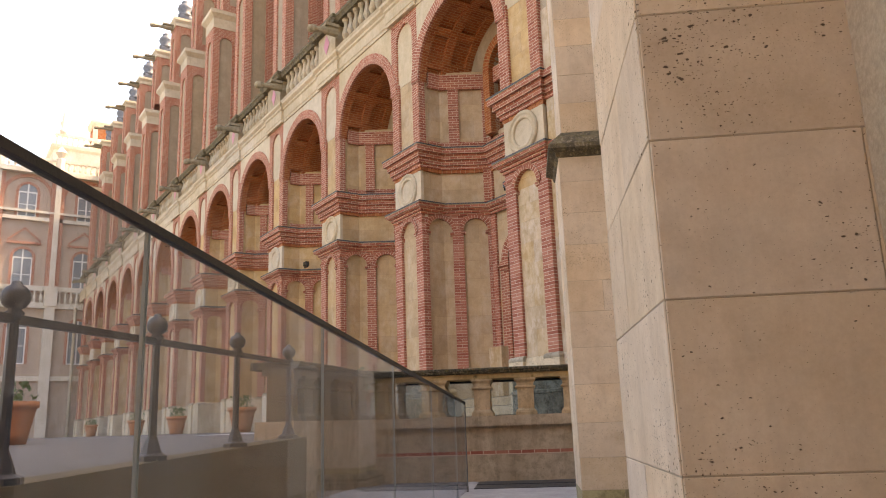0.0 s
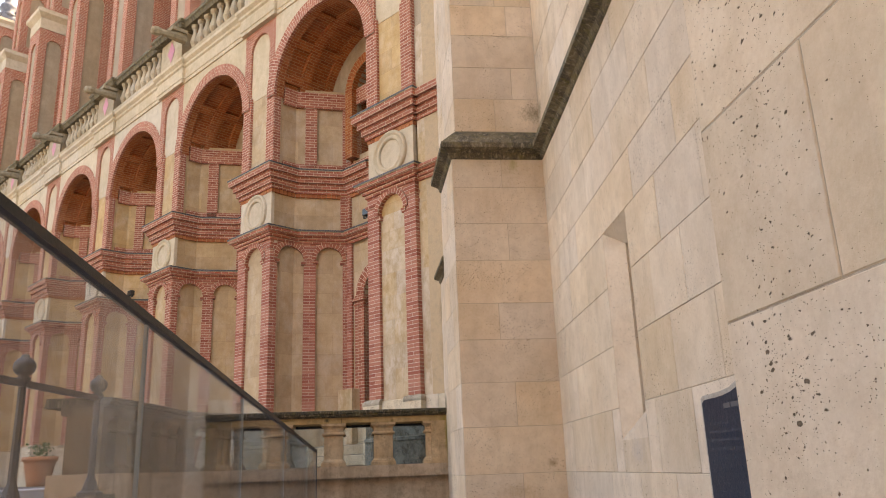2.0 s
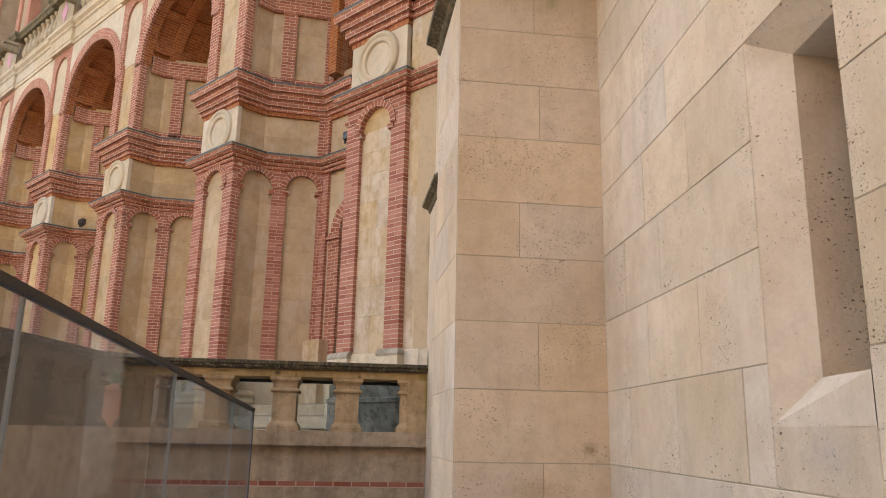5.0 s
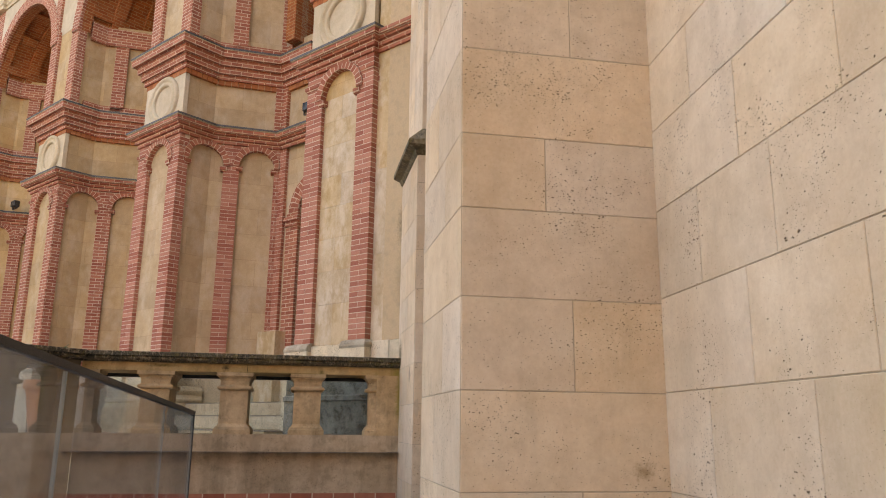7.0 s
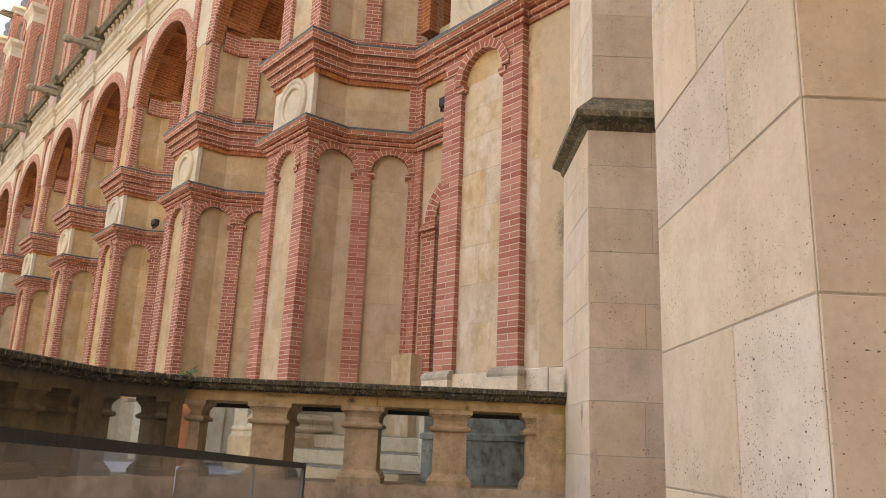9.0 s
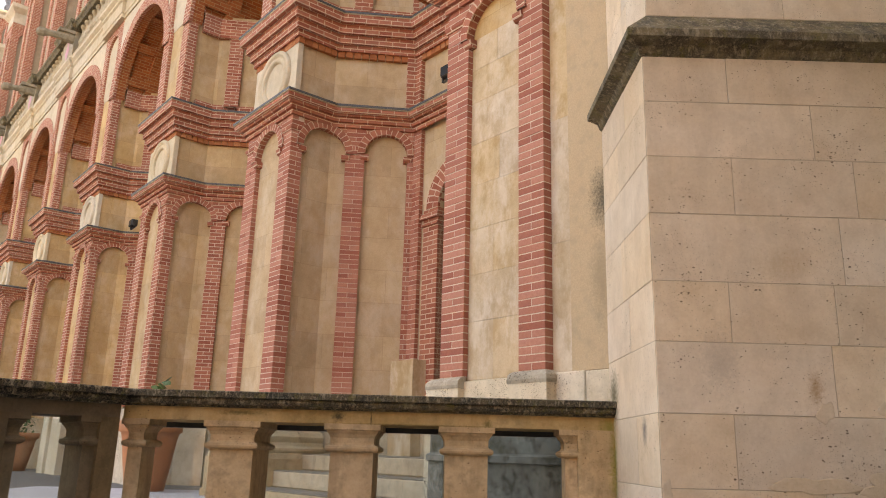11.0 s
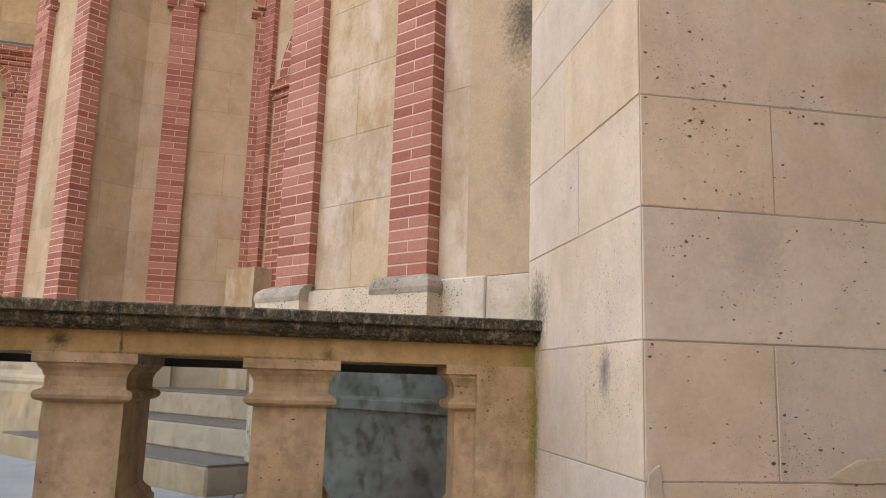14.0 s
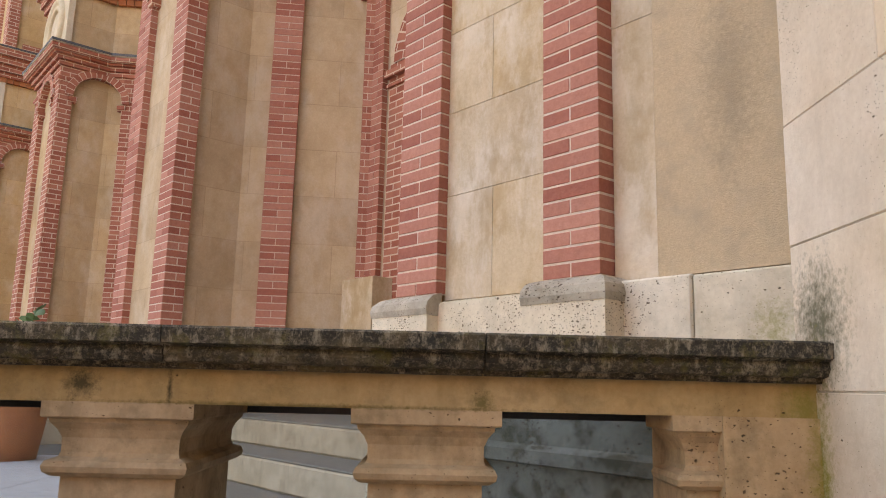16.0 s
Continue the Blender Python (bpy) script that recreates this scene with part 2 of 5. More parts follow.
LINTEL = stone_material("ochre_lintel_stone", (0.53, 0.40, 0.25), (0.40, 0.28, 0.15), 0.6, 0.25, 0.06, streaks=0.6, stains=(((-0.85, 13.73, 2.43), (0.12, 0.2, 0.1), (0.05, 0.042, 0.02), 0.9), ((-0.63, 13.73, 2.42), (0.02, 0.2, 0.14), (0.05, 0.042, 0.02), 0.9), ((0.15, 13.73, 2.40), (0.08, 0.2, 0.09), (0.12, 0.10, 0.03), 0.8), ((-1.5, 13.73, 2.44), (0.4, 0.2, 0.05), (0.10, 0.085, 0.03), 0.8), ((-0.3, 13.73, 2.385), (1.6, 0.2, 0.02), (0.13, 0.10, 0.03), 0.8), ((0.97, 13.73, 2.40), (0.2, 0.2, 0.25), (0.24, 0.21, 0.05), 0.85)))
COPING = lichen_material("lichen_blackened_coping", 0.72)
# darker versions of the coping and balustrade stone, used on the return
DARKCOPE = lichen_material("darker_lichen_coping", 0.45)
DARKSTONE = stone_material("darker_balustrade_stone", (0.22, 0.165, 0.105), (0.12, 0.088, 0.055), 0.6, 0.3, 0.06)
MOSSY = stone_material("damp_mossy_stone", (0.36, 0.36, 0.33), (0.10, 0.105, 0.085), 1.5, 0.75)
BRICK = brick_material("pink_brick", (0.30, 0.086, 0.052), (0.44, 0.165, 0.108), (0.60, 0.445, 0.34))
ORANGE = brick_material("orange_brick", (0.30, 0.072, 0.020), (0.42, 0.130, 0.040), (0.42, 0.25, 0.13))
ONE_BRICK = single_brick_material("fired_brick", (0.33, 0.105, 0.070), (0.47, 0.205, 0.148))
MORTAR = speckled("pale_mortar", (0.68, 0.545, 0.445), (0.56, 0.44, 0.355), 40)
SOOT = (((1.14, 14.42, 4.28), (0.40, 0.40, 0.72), (0.085, 0.072, 0.05), 0.9), ((1.10, 14.45, 3.6), (0.35, 0.35, 1.0), (0.26, 0.20, 0.13), 0.5))
RENDERED = speckled("grey_weathered_render", (0.58, 0.44, 0.29), (0.48, 0.36, 0.235), 80, 0.95, (0.45, 0.35, 0.24), 0.7, 0.006, SOOT)
PALESTONE = stone_material("pale_dressed_stone", (0.62, 0.535, 0.42), (0.50, 0.42, 0.31), 0.2, 0.0, 0.05)
WHITESTONE = stone_material("bright_white_stone", (0.70, 0.64, 0.56), (0.56, 0.50, 0.42), 0.0, 0.0, 0.05)
FARBRICK = stone_material("faded_pink_wall", (0.50, 0.40, 0.335), (0.42, 0.32, 0.26), 0.0, 0.0, 0.05)
SOLDIER = single_brick_material("orange_soldier_brick", (0.36, 0.115, 0.045), (0.46, 0.18, 0.08))
LEAD = speckled("lead_flashing", (0.05, 0.055, 0.06), (0.10, 0.10, 0.11), 20, 0.6)
IRON = speckled("dark_painted_iron", (0.028, 0.026, 0.026), (0.05, 0.047, 0.045), 18, 0.45)
PAVING = stone_material("grey_paving", (0.36, 0.36, 0.37), (0.27, 0.27, 0.28), 0.0)
SLABS = stone_material("pale_blue_grey_slabs", (0.50, 0.51, 0.54), (0.42, 0.43, 0.46), 0.0, 0.0, 0.05)
ASPHALT = speckled("worn_cobble_grit", (0.10, 0.095, 0.09), (0.17, 0.16, 0.15), 9, 0.9, (0.09, 0.083, 0.075), 0.8, 0.02)
DARKMAT = speckled("dark_slate", (0.03, 0.032, 0.036), (0.05, 0.052, 0.058), 30, 0.5)
TERRACOTTA = speckled("terracotta", (0.50, 0.20, 0.09), (0.42, 0.17, 0.085), 8, 0.8, (0.55, 0.32, 0.2))
LEAF = speckled("leaf_green", (0.05, 0.11, 0.03), (0.09, 0.17, 0.05), 12, 0.5)
PINK = speckled("pink_ceramic", (0.60, 0.20, 0.24), (0.5, 0.15, 0.2), 9, 0.4)
SLATE = speckled("roof_slate", (0.10, 0.11, 0.13), (0.16, 0.17, 0.2), 7, 0.6)
NAVY = speckled("navy_enamel", (0.005, 0.018, 0.042), (0.008, 0.024, 0.052), 14, 0.35)
PLINTH = stone_material("white_plinth_stone", (0.70, 0.62, 0.50), (0.55, 0.47, 0.35), 1.6, 0.12, 0.08, stains=(((1.2, 14.34, 2.66), (0.22, 0.22, 0.3), (0.24, 0.21, 0.05), 0.85),))
STEPSTONE = stone_material("worn_step_stone", (0.60, 0.48, 0.345), (0.42, 0.32, 0.215), 0.8, 0.2, 0.08)
MOSSLIME = stone_material("mossy_foot_stone", (0.46, 0.40, 0.26), (0.30, 0.27, 0.13), 0.8, 0.35, 0.06)
PATCH = stone_material("tan_mortar_patch", (0.63, 0.52, 0.39), (0.53, 0.42, 0.295), 0.5, 0.0, 0.05)
CAPSTONE = stone_material("weathered_plinth_top", (0.50, 0.44, 0.35), (0.30, 0.26, 0.195), 1.3, 0.3, 0.05)
TITLE = material("dull_silver_title", (0.13, 0.14, 0.15), 0.5, 0.3)
PALEGLASS = material("sky_lit_window_glass", (0.20, 0.22, 0.24), 0.1)
# stained stone of the court's kerb wall, base darkened to hold its shade
RETAIN = stone_material("stained_shaded_retaining_stone", (0.17, 0.135, 0.088), (0.10, 0.08, 0.05), 0.4, 0.3)
EDGE = material("pale_glass_edge", (0.24, 0.27, 0.26), 0.3)
BLACKMETAL = speckled("black_brown_metal", (0.012, 0.010, 0.009), (0.022, 0.018, 0.016), 25, 0.5)
SPOUT = stone_material("weathered_spout_stone", (0.34, 0.29, 0.22), (0.20, 0.17, 0.12), 0.5, 0.3)
TREAD = speckled("grey_slate_tread", (0.16, 0.145, 0.125), (0.25, 0.225, 0.195), 16, 0.7)
FAINT = material("worn_silver_text", (0.055, 0.07, 0.095), 0.5, 0.3)
SILVER = speckled("dull_silver", (0.46, 0.43, 0.38), (0.30, 0.27, 0.23), 60, 0.5)
DARKGLASS = material("dark_window_glass", (0.03, 0.04, 0.05), 0.08)
WHITEPAINT = speckled("white_window_paint", (0.75, 0.75, 0.72), (0.65, 0.65, 0.62), 20, 0.5)


def glass_material(name, tint, haze=0.02):
    """Clear sheet: light passes straight on, gloss grows towards grazing."""
    m = bpy.data.materials.new(name)
    m.use_nodes = True
    t = m.node_tree
    t.nodes.remove(t.nodes["Principled BSDF"])
    tr = t.nodes.new("ShaderNodeBsdfTransparent")
    tr.inputs[0].default_value = (*tint, 1)
    gl = t.nodes.new("ShaderNodeBsdfGlossy")
    gl.inputs["Roughness"].default_value = 0.02
    lw = t.nodes.new("ShaderNodeLayerWeight")
    lw.inputs["Blend"].default_value = 0.5
    pw = t.nodes.new("ShaderNodeMath")
    pw.operation = "POWER"
    pw.inputs[1].default_value = 5.0
    ma = t.nodes.new("ShaderNodeMath")
    ma.operation = "MULTIPLY_ADD"
    ma.inputs[1].default_value = 0.9
    ma.inputs[2].default_value = 0.04
    mx = t.nodes.new("ShaderNodeMixShader")
    t.links.new(lw.outputs["Facing"], pw.inputs[0])
    t.links.new(pw.outputs[0], ma.inputs[0])
    t.links.new(ma.outputs[0], mx.inputs[0])
    t.links.new(tr.outputs[0], mx.inputs[1])
    t.links.new(gl.outputs[0], mx.inputs[2])
    # bluish haze of reflected sky, painted on as a thin diffuse share
    df = t.nodes.new("ShaderNodeBsdfDiffuse")
    df.inputs[0].default_value = (0.66, 0.68, 0.78, 1)
    haze_mix = t.nodes.new("ShaderNodeMixShader")
    haze_mix.inputs[0].default_value = haze
    t.links.new(mx.outputs[0], haze_mix.inputs[1])
    t.links.new(df.outputs[0], haze_mix.inputs[2])
    t.links.new(haze_mix.outputs[0], t.nodes["Material Output"].inputs[0])
    return m


GLASS = glass_material("guard_glass", (0.89, 0.91, 0.945), 0.022)
CLEAR = glass_material("clear_glass", (0.86, 0.89, 0.88))


# ---- mesh helpers ----
class MB:
    """Collects faces with a map in metres (u along, v up)."""

    def __init__(self):
        self.v, self.f, self.uv = [], [], []

    def face(self, pts, uv=None):
        k = len(self.v)
        self.v += [tuple(p) for p in pts]
        self.f.append(tuple(range(k, k + len(pts))))
        if uv is None:
            a, b, c = Vector(pts[0]), Vector(pts[1]), Vector(pts[2])
            nrm = (b - a).cross(c - a)
            x, y, z = abs(nrm.x), abs(nrm.y), abs(nrm.z)
            if z > max(x, y):
                uv = [(p[0], p[1]) for p in pts]
            else:
                h = Vector((-nrm.y, nrm.x, 0)).normalized() if (x + y) > 1e-9 else Vector((1, 0, 0))
                uv = [(p[0] * h.x + p[1] * h.y, p[2]) for p in pts]
        self.uv += list(uv)

    def box(self, x0, x1, y0, y1, z0, z1):
        p = lambda i, j, k: ((x0, x1)[i], (y0, y1)[j], (z0, z1)[k])
        for q in (((0, 0, 0), (1, 0, 0), (1, 0, 1), (0, 0, 1)), ((1, 0, 0), (1, 1, 0), (1, 1, 1), (1, 0, 1)), ((1, 1, 0), (0, 1, 0), (0, 1, 1), (1, 1, 1)),
                  ((0, 1, 0), (0, 0, 0), (0, 0, 1), (0, 1, 1)), ((0, 0, 1), (1, 0, 1), (1, 1, 1), (0, 1, 1)), ((0, 1, 0), (1, 1, 0), (1, 0, 0), (0, 0, 0))):
            self.face([p(*c) for c in q])

    def prism(self, poly, z0, z1):
        """poly: plan points, counter-clockwise seen from above."""
        n = len(poly)
        run = 0.0
        for i in range(n):
            a, b = poly[i], poly[(i + 1) % n]
            d = math.dist(a, b)
            self.face([(*a, z0), (*b, z0), (*b, z1), (*a, z1)], [(run, z0), (run + d, z0), (run + d, z1), (run, z1)])
            run += d
        self.face([(*p, z1) for p in poly])
        self.face([(*p, z0) for p in reversed(poly)])

    def strip(self, path, z0, z1, run=0.0):
        for a, b in zip(path, path[1:]):
            d = math.dist(a, b)
            self.face([(*a, z0), (*b, z0), (*b, z1), (*a, z1)], [(run, z0), (run + d, z0), (run + d, z1), (run, z1)])
            run += d

    def moulding(self, path, profile, close_ends=True):
        """profile: (out, z) from below to above, carried along the plan path with mitred corners; out lies to the right of the path's way."""
        n = len(path)
        normal = []
        for a, b in zip(path, path[1:]):
            d = Vector((b[0] - a[0], b[1] - a[1])).normalized()
            normal.append(Vector((d.y, -d.x)))
        off = []
        for i in range(n):
            if i == 0:
                off.append(normal[0])
            elif i == n - 1:
                off.append(normal[-1])
            else:
                m = normal[i - 1] + normal[i]
                off.append(m / max(0.35, m.dot(normal[i])))
        rows = [[(path[i][0] + off[i].x * o, path[i][1] + off[i].y * o, z) for i in range(n)] for o, z in profile]
        run = [0.0]
        for a, b in zip(path, path[1:]):
            run.append(run[-1] + math.dist(a, b))
        for k in range(len(profile) - 1):
            for i in range(n - 1):
                z0, z1 = profile[k][1], profile[k][1] + max(1e-3, math.dist(profile[k], profile[k + 1]))
                self.face([rows[k][i], rows[k][i + 1], rows[k + 1][i + 1], rows[k + 1][i]], [(run[i], z0), (run[i + 1], z0), (run[i + 1], z1), (run[i], z1)])
        if close_ends:
            self.face([r[0] for r in rows])
            self.face([r[-1] for r in reversed(rows)])

    def turned(self, cx, cy, profile, n=12):
        """A lathe body: profile of (radius, z) from below."""
        ring = [[(cx + r * math.cos(2 * math.pi * i / n), cy + r * math.sin(2 * math.pi * i / n), z) for i in range(n)] for r, z in profile]
        for a, b in zip(ring, ring[1:]):
            for i in range(n):
                j = (i + 1) % n
                self.face([a[i], a[j], b[j], b[i]])
        self.face(list(reversed(ring[0])))
        self.face(ring[-1])

    def arc_plate(self, place, a0, a1, spring, top, depth, seg=10, ring=0.0):
        """Fill between a round head (from a0 to a1, springing at a height) and a flat top, on place(a, out, z); its soffit is depth deep."""
        r, mid = (a1 - a0) / 2, (a0 + a1) / 2
        pts = [(mid - r * math.cos(math.pi * i / seg), spring + r * math.sin(math.pi * i / seg)) for i in range(seg + 1)]
        for i, ((pa, pz), (qa, qz)) in enumerate(zip(pts, pts[1:])):
            if top - max(pz, qz) > 1e-4 or top - min(pz, qz) > 1e-4:
                self.face([place(pa, 0, pz), place(qa, 0, qz), place(qa, 0, top), place(pa, 0, top)], [(pa, pz), (qa, qz), (qa, top), (pa, top)])
            l0, l1 = math.pi * r * i / seg, math.pi * r * (i + 1) / seg
            self.face([place(pa, 0, pz), place(pa, depth, pz), place(qa, depth, qz), place(qa, 0, qz)], [(0, l0), (depth, l0), (depth, l1), (0, l1)])

    def arc_ring(self, place, a0, a1, spring, wide, proud, seg=16, back=0.05):
        """A ring of voussoirs round a round head; the map runs so that the courses lie radially."""
        r, mid = (a1 - a0) / 2, (a0 + a1) / 2
        def at(rad, i, out):
            t = math.pi * i / seg
            return place(mid - rad * math.cos(t), out, spring + rad * math.sin(t))
        for i in range(seg):
            l0, l1 = math.pi * r * i / seg, math.pi * r * (i + 1) / seg
            self.face([at(r, i, -proud), at(r, i + 1, -proud), at(r + wide, i + 1, -proud), at(r + wide, i, -proud)], [(0, l0), (0, l1), (wide, l1), (wide, l0)])
            self.face([at(r + wide, i, -proud), at(r + wide, i + 1, -proud), at(r + wide, i + 1, back), at(r + wide, i, back)], [(0, l0), (0, l1), (proud, l1), (proud, l0)])
            self.face([at(r, i + 1, -proud), at(r, i, -proud), at(r, i, back), at(r, i + 1, back)], [(0, l1), (0, l0), (proud, l0), (proud, l1)])

    def mesh(self, name, mat, smooth=False):
        me = bpy.data.meshes.new(name)
        me.from_pydata(self.v, [], self.f)
        lay = me.uv_layers.new(name="metres")
        lay.data.foreach_set("uv", [c for p in self.uv for c in p])
        me.materials.append(mat)
        if smooth:
            bm = bmesh.new()
            bm.from_mesh(me)
            bmesh.ops.remove_doubles(bm, verts=bm.verts, dist=1e-4)
            bm.to_mesh(me)
            bm.free()
            me.polygons.foreach_set("use_smooth", [True] * len(me.polygons))
        me.update()
        return me


def part(name, mb, mat, parent=None, label="", smooth=False):
    me = mb if isinstance(mb, bpy.types.Mesh) else mb.mesh(name, mat, smooth)
    ob = new(name, me)
    ob.parent = parent
    if label:
        tagged(ob, label)
    return ob


def thing(name, label, category, group="", kind="", m=None):
    ob = new(name)
    if m is not None:
        ob.matrix_world = m
    return tagged(ob, label, category, group, kind)


def bevel_box(x0, x1, y0, y1, z0, z1, b=0.006):
    """A block with all edges chamfered."""
    bm = bmesh.new()
    bmesh.ops.create_cube(bm, size=1.0)
    for v in bm.verts:
        v.co = Vector(((x0 + x1) / 2 + v.co.x * (x1 - x0), (y0 + y1) / 2 + v.co.y * (y1 - y0), (z0 + z1) / 2 + v.co.z * (z1 - z0)))
    bmesh.ops.bevel(bm, geom=bm.edges[:], offset=b, segments=1, affect="EDGES")
    return bm


def bm_part(name, bm, mat, parent, label=""):
    me = bpy.data.meshes.new(name)
    bm.to_mesh(me)
    bm.free()
    me.materials.append(mat)
    ob = new(name, me)
    ob.parent = parent
    if label:
        tagged(ob, label)
    return ob


# ---- ground: court, terrace, sunken walk ----
FLOOR = 0.65          # sunken walk
WALK_L = -2.98        # its retaining wall


def court_z(y):
    return 1.34 + 0.025 * (max(-30.0, min(13.6, y)) - 4.4)


g = MB()
ys = [-300, -30, 0, 3, 7, 10, 13.6]
for a, b in zip(ys, ys[1:]):
    for x0, x1 in ((-400, -60), (-60, WALK_L - 0.25)):
        g.face([(x0, a, court_z(a)), (x1, a, court_z(a)), (x1, b, court_z(b)), (x0, b, court_z(b))])
zt = court_z(13.6)
g.face([(-400, 13.6, zt), (60, 13.6, zt), (60, 400, zt), (-400, 400, zt)])
g.face([(WALK_L - 0.25, -300, FLOOR - 0.02), (60, -300, FLOOR - 0.02), (60, 13.9, FLOOR - 0.02), (WALK_L - 0.25, 13.9, FLOOR - 0.02)])
tagged(part("ground", g, ASPHALT), "grey worn gritty paving of the palace court", "ground", kind="structure")
TERRACE = zt

fl = MB()
fl.box(WALK_L, 2.6, -14, 13.8, FLOOR - 0.1, FLOOR)
tagged(part("floor", fl, PAVING), "pale grey stone floor of the sunken walk", "floor", kind="structure")


# ---- chapel: buttresses and wall of ashlar blocks ----
def ashlar(parent, faces, courses, rng, name="stone_block", joints=None):
    """faces: list of (origin, along, out, length, cuts); each course is cut into blocks that stand proud of the joint bed; joints: known cuts of the first face by the foot of the course."""
    for k, (z0, z1) in enumerate(courses):
        for fi, (o, al, out, length, cuts) in enumerate(faces):
            marks = [0.0]
            if joints is not None and fi == 0 and round(z0, 2) in joints:
                marks += [v for v in joints[round(z0, 2)] if 0.02 < v < length - 0.02] + [length]
            while length - marks[-1] > 1e-6:
                if cuts == 1:
                    step = length
                elif cuts == 2:
                    step = length * (0.42 + 0.16 * (k % 2) + rng.uniform(-0.05, 0.05)) if len(marks) == 1 and k % 3 != 2 else length - marks[-1]
                else:
                    step = rng.uniform(0.5, 0.95)
                if length - marks[-1] - step < 0.25:
                    step = length - marks[-1]
                marks.append(marks[-1] + step)
            for a, b in zip(marks, marks[1:]):
                e = 0.0019
                proud = 0.0026 + rng.uniform(-0.001, 0.0012)
                bm = bevel_box(a + e, b - e, -0.06, proud, z0 + e, z1 - e, 0.0024)
                x = Vector((al[0], al[1], 0)).normalized()
                y = Vector((out[0], out[1], 0)).normalized()
                m = Matrix(((x.x, y.x, 0, o[0]), (x.y, y.y, 0, o[1]), (0, 0, 1, 0), (0, 0, 0, 1)))
                bmesh.ops.transform(bm, matrix=m, verts=bm.verts)
                if m.determinant() < 0:
                    bmesh.ops.reverse_faces(bm, faces=bm.faces)
                bm_part(name, bm, MOSSLIME if z1 < 1.0 else LIME, parent)


def courses(z, top, h, rng):
    out = []
    while z < top - 0.05:
        step = min(h + rng.uniform(-0.03, 0.03), top - z)
        if top - z - step < 0.18:
            step = top - z
        out.append((z, z + step))
        z += step
    return out


def buttress(label, x0, x1, y0, y1, sill, ridge_h, top, seed, beds=(), joints=None):
    """A stepped pier: lower body, weathered sill, slightly smaller upper body."""
    rng = random.Random(seed)
    th = thing("buttress", label, "buttress", "chapel buttresses", "structure")
    core = MB()
    core.prism([(x0, y0), (x1, y0), (x1, y1), (x0, y1)], FLOOR, sill)
    inset = 0.05
    core.prism([(x0 + inset, y0 + inset), (x1, y0 + inset), (x1, y1 - inset), (x0 + inset, y1 - inset)], sill, top)
    body = part("core", core, JOINT, th)
    low = list(zip(beds, beds[1:])) if beds else courses(FLOOR, sill, 0.352, rng)
    up = courses(sill + 0.2, top, 0.37, rng)
    for cs, i in ((low, 0.0), (up, inset)):
        ashlar(body, [((x0 + i, y0 + i), (1, 0), (0, -1), x1 - x0 - i, 2 if x1 - x0 < 1.2 else 3), ((x0 + i, y0 + i), (0, 1), (-1, 0), y1 - y0 - 2 * i, 2)], cs, rng, joints={k: [v - x0 for v in vs] for k, vs in joints.items()} if joints else None)
    sl = MB()
    p = 0.12
    sl.moulding([(x0, y1), (x0, y0), (x1, y0)], [(0.0, sill - 0.115), (0.02, sill - 0.10), (0.035, sill - 0.06), (p - 0.03, sill - 0.035), (p - 0.01, sill - 0.03), (p - 0.01, sill + 0.02), (-inset, sill + 0.03 + ridge_h * 0.5)])
    part("sill", sl, SILL, th, "weathered sloping sill with dark lichen")
    return th


WX0, WX1 = 1.08, 1.42     # the wall leans in plan: its face at y = 3.0 and y = 8.37


def wall_x(y):
    return WX0 + (WX1 - WX0) * (y - 3.0) / 5.37


buttress("pale ashlar buttress with deeply pitted stone", 0.36, 1.5, 1.95, 2.98, 6.2, 0.3, 12.0, 3, (FLOOR, 1.08, 1.505, 1.93, 2.35, 2.71, 3.10, 3.5, 3.9, 4.3, 4.7, 5.1, 5.5, 5.85, 6.15), {1.93: [0.892], 1.51: [], 1.5: [], 2.35: [], 2.71: [0.8]})
BEDS = (FLOOR, 0.93, 1.25, 1.60, 1.996, 2.38, 2.763, 3.097, 3.502, 3.86, 4.22, 4.59)
BEDS_B = (FLOOR, 0.98, 1.31, 1.68, 2.06, 2.45, 2.84, 3.184, 3.584, 3.936, 4.29, 4.69)
buttress("pale ashlar buttress with a weathered sloping sill", 0.525, 1.6, 8.30, 9.25, 4.62, 0.34, 12.0, 4, BEDS, {4.22: [1.0], 3.86: [], 3.5: [1.03], 3.1: [], 2.76: [0.90], 2.38: [], 2.0: [1.01], 1.6: [], 1.25: [1.03]})
last_buttress = buttress("pale ashlar buttress beside the stone balustrade", 1.0, 5.2, 12.69, 13.83, 4.70, 0.34, 12.0, 5, BEDS_B, {4.29: [1.51, 2.6], 3.94: [2.0, 2.7], 3.58: [1.5, 2.22], 3.18: [2.10], 2.84: [1.43, 2.03, 2.7], 2.45: [1.98, 2.6], 2.06: [1.41, 2.5], 1.68: [1.87]})

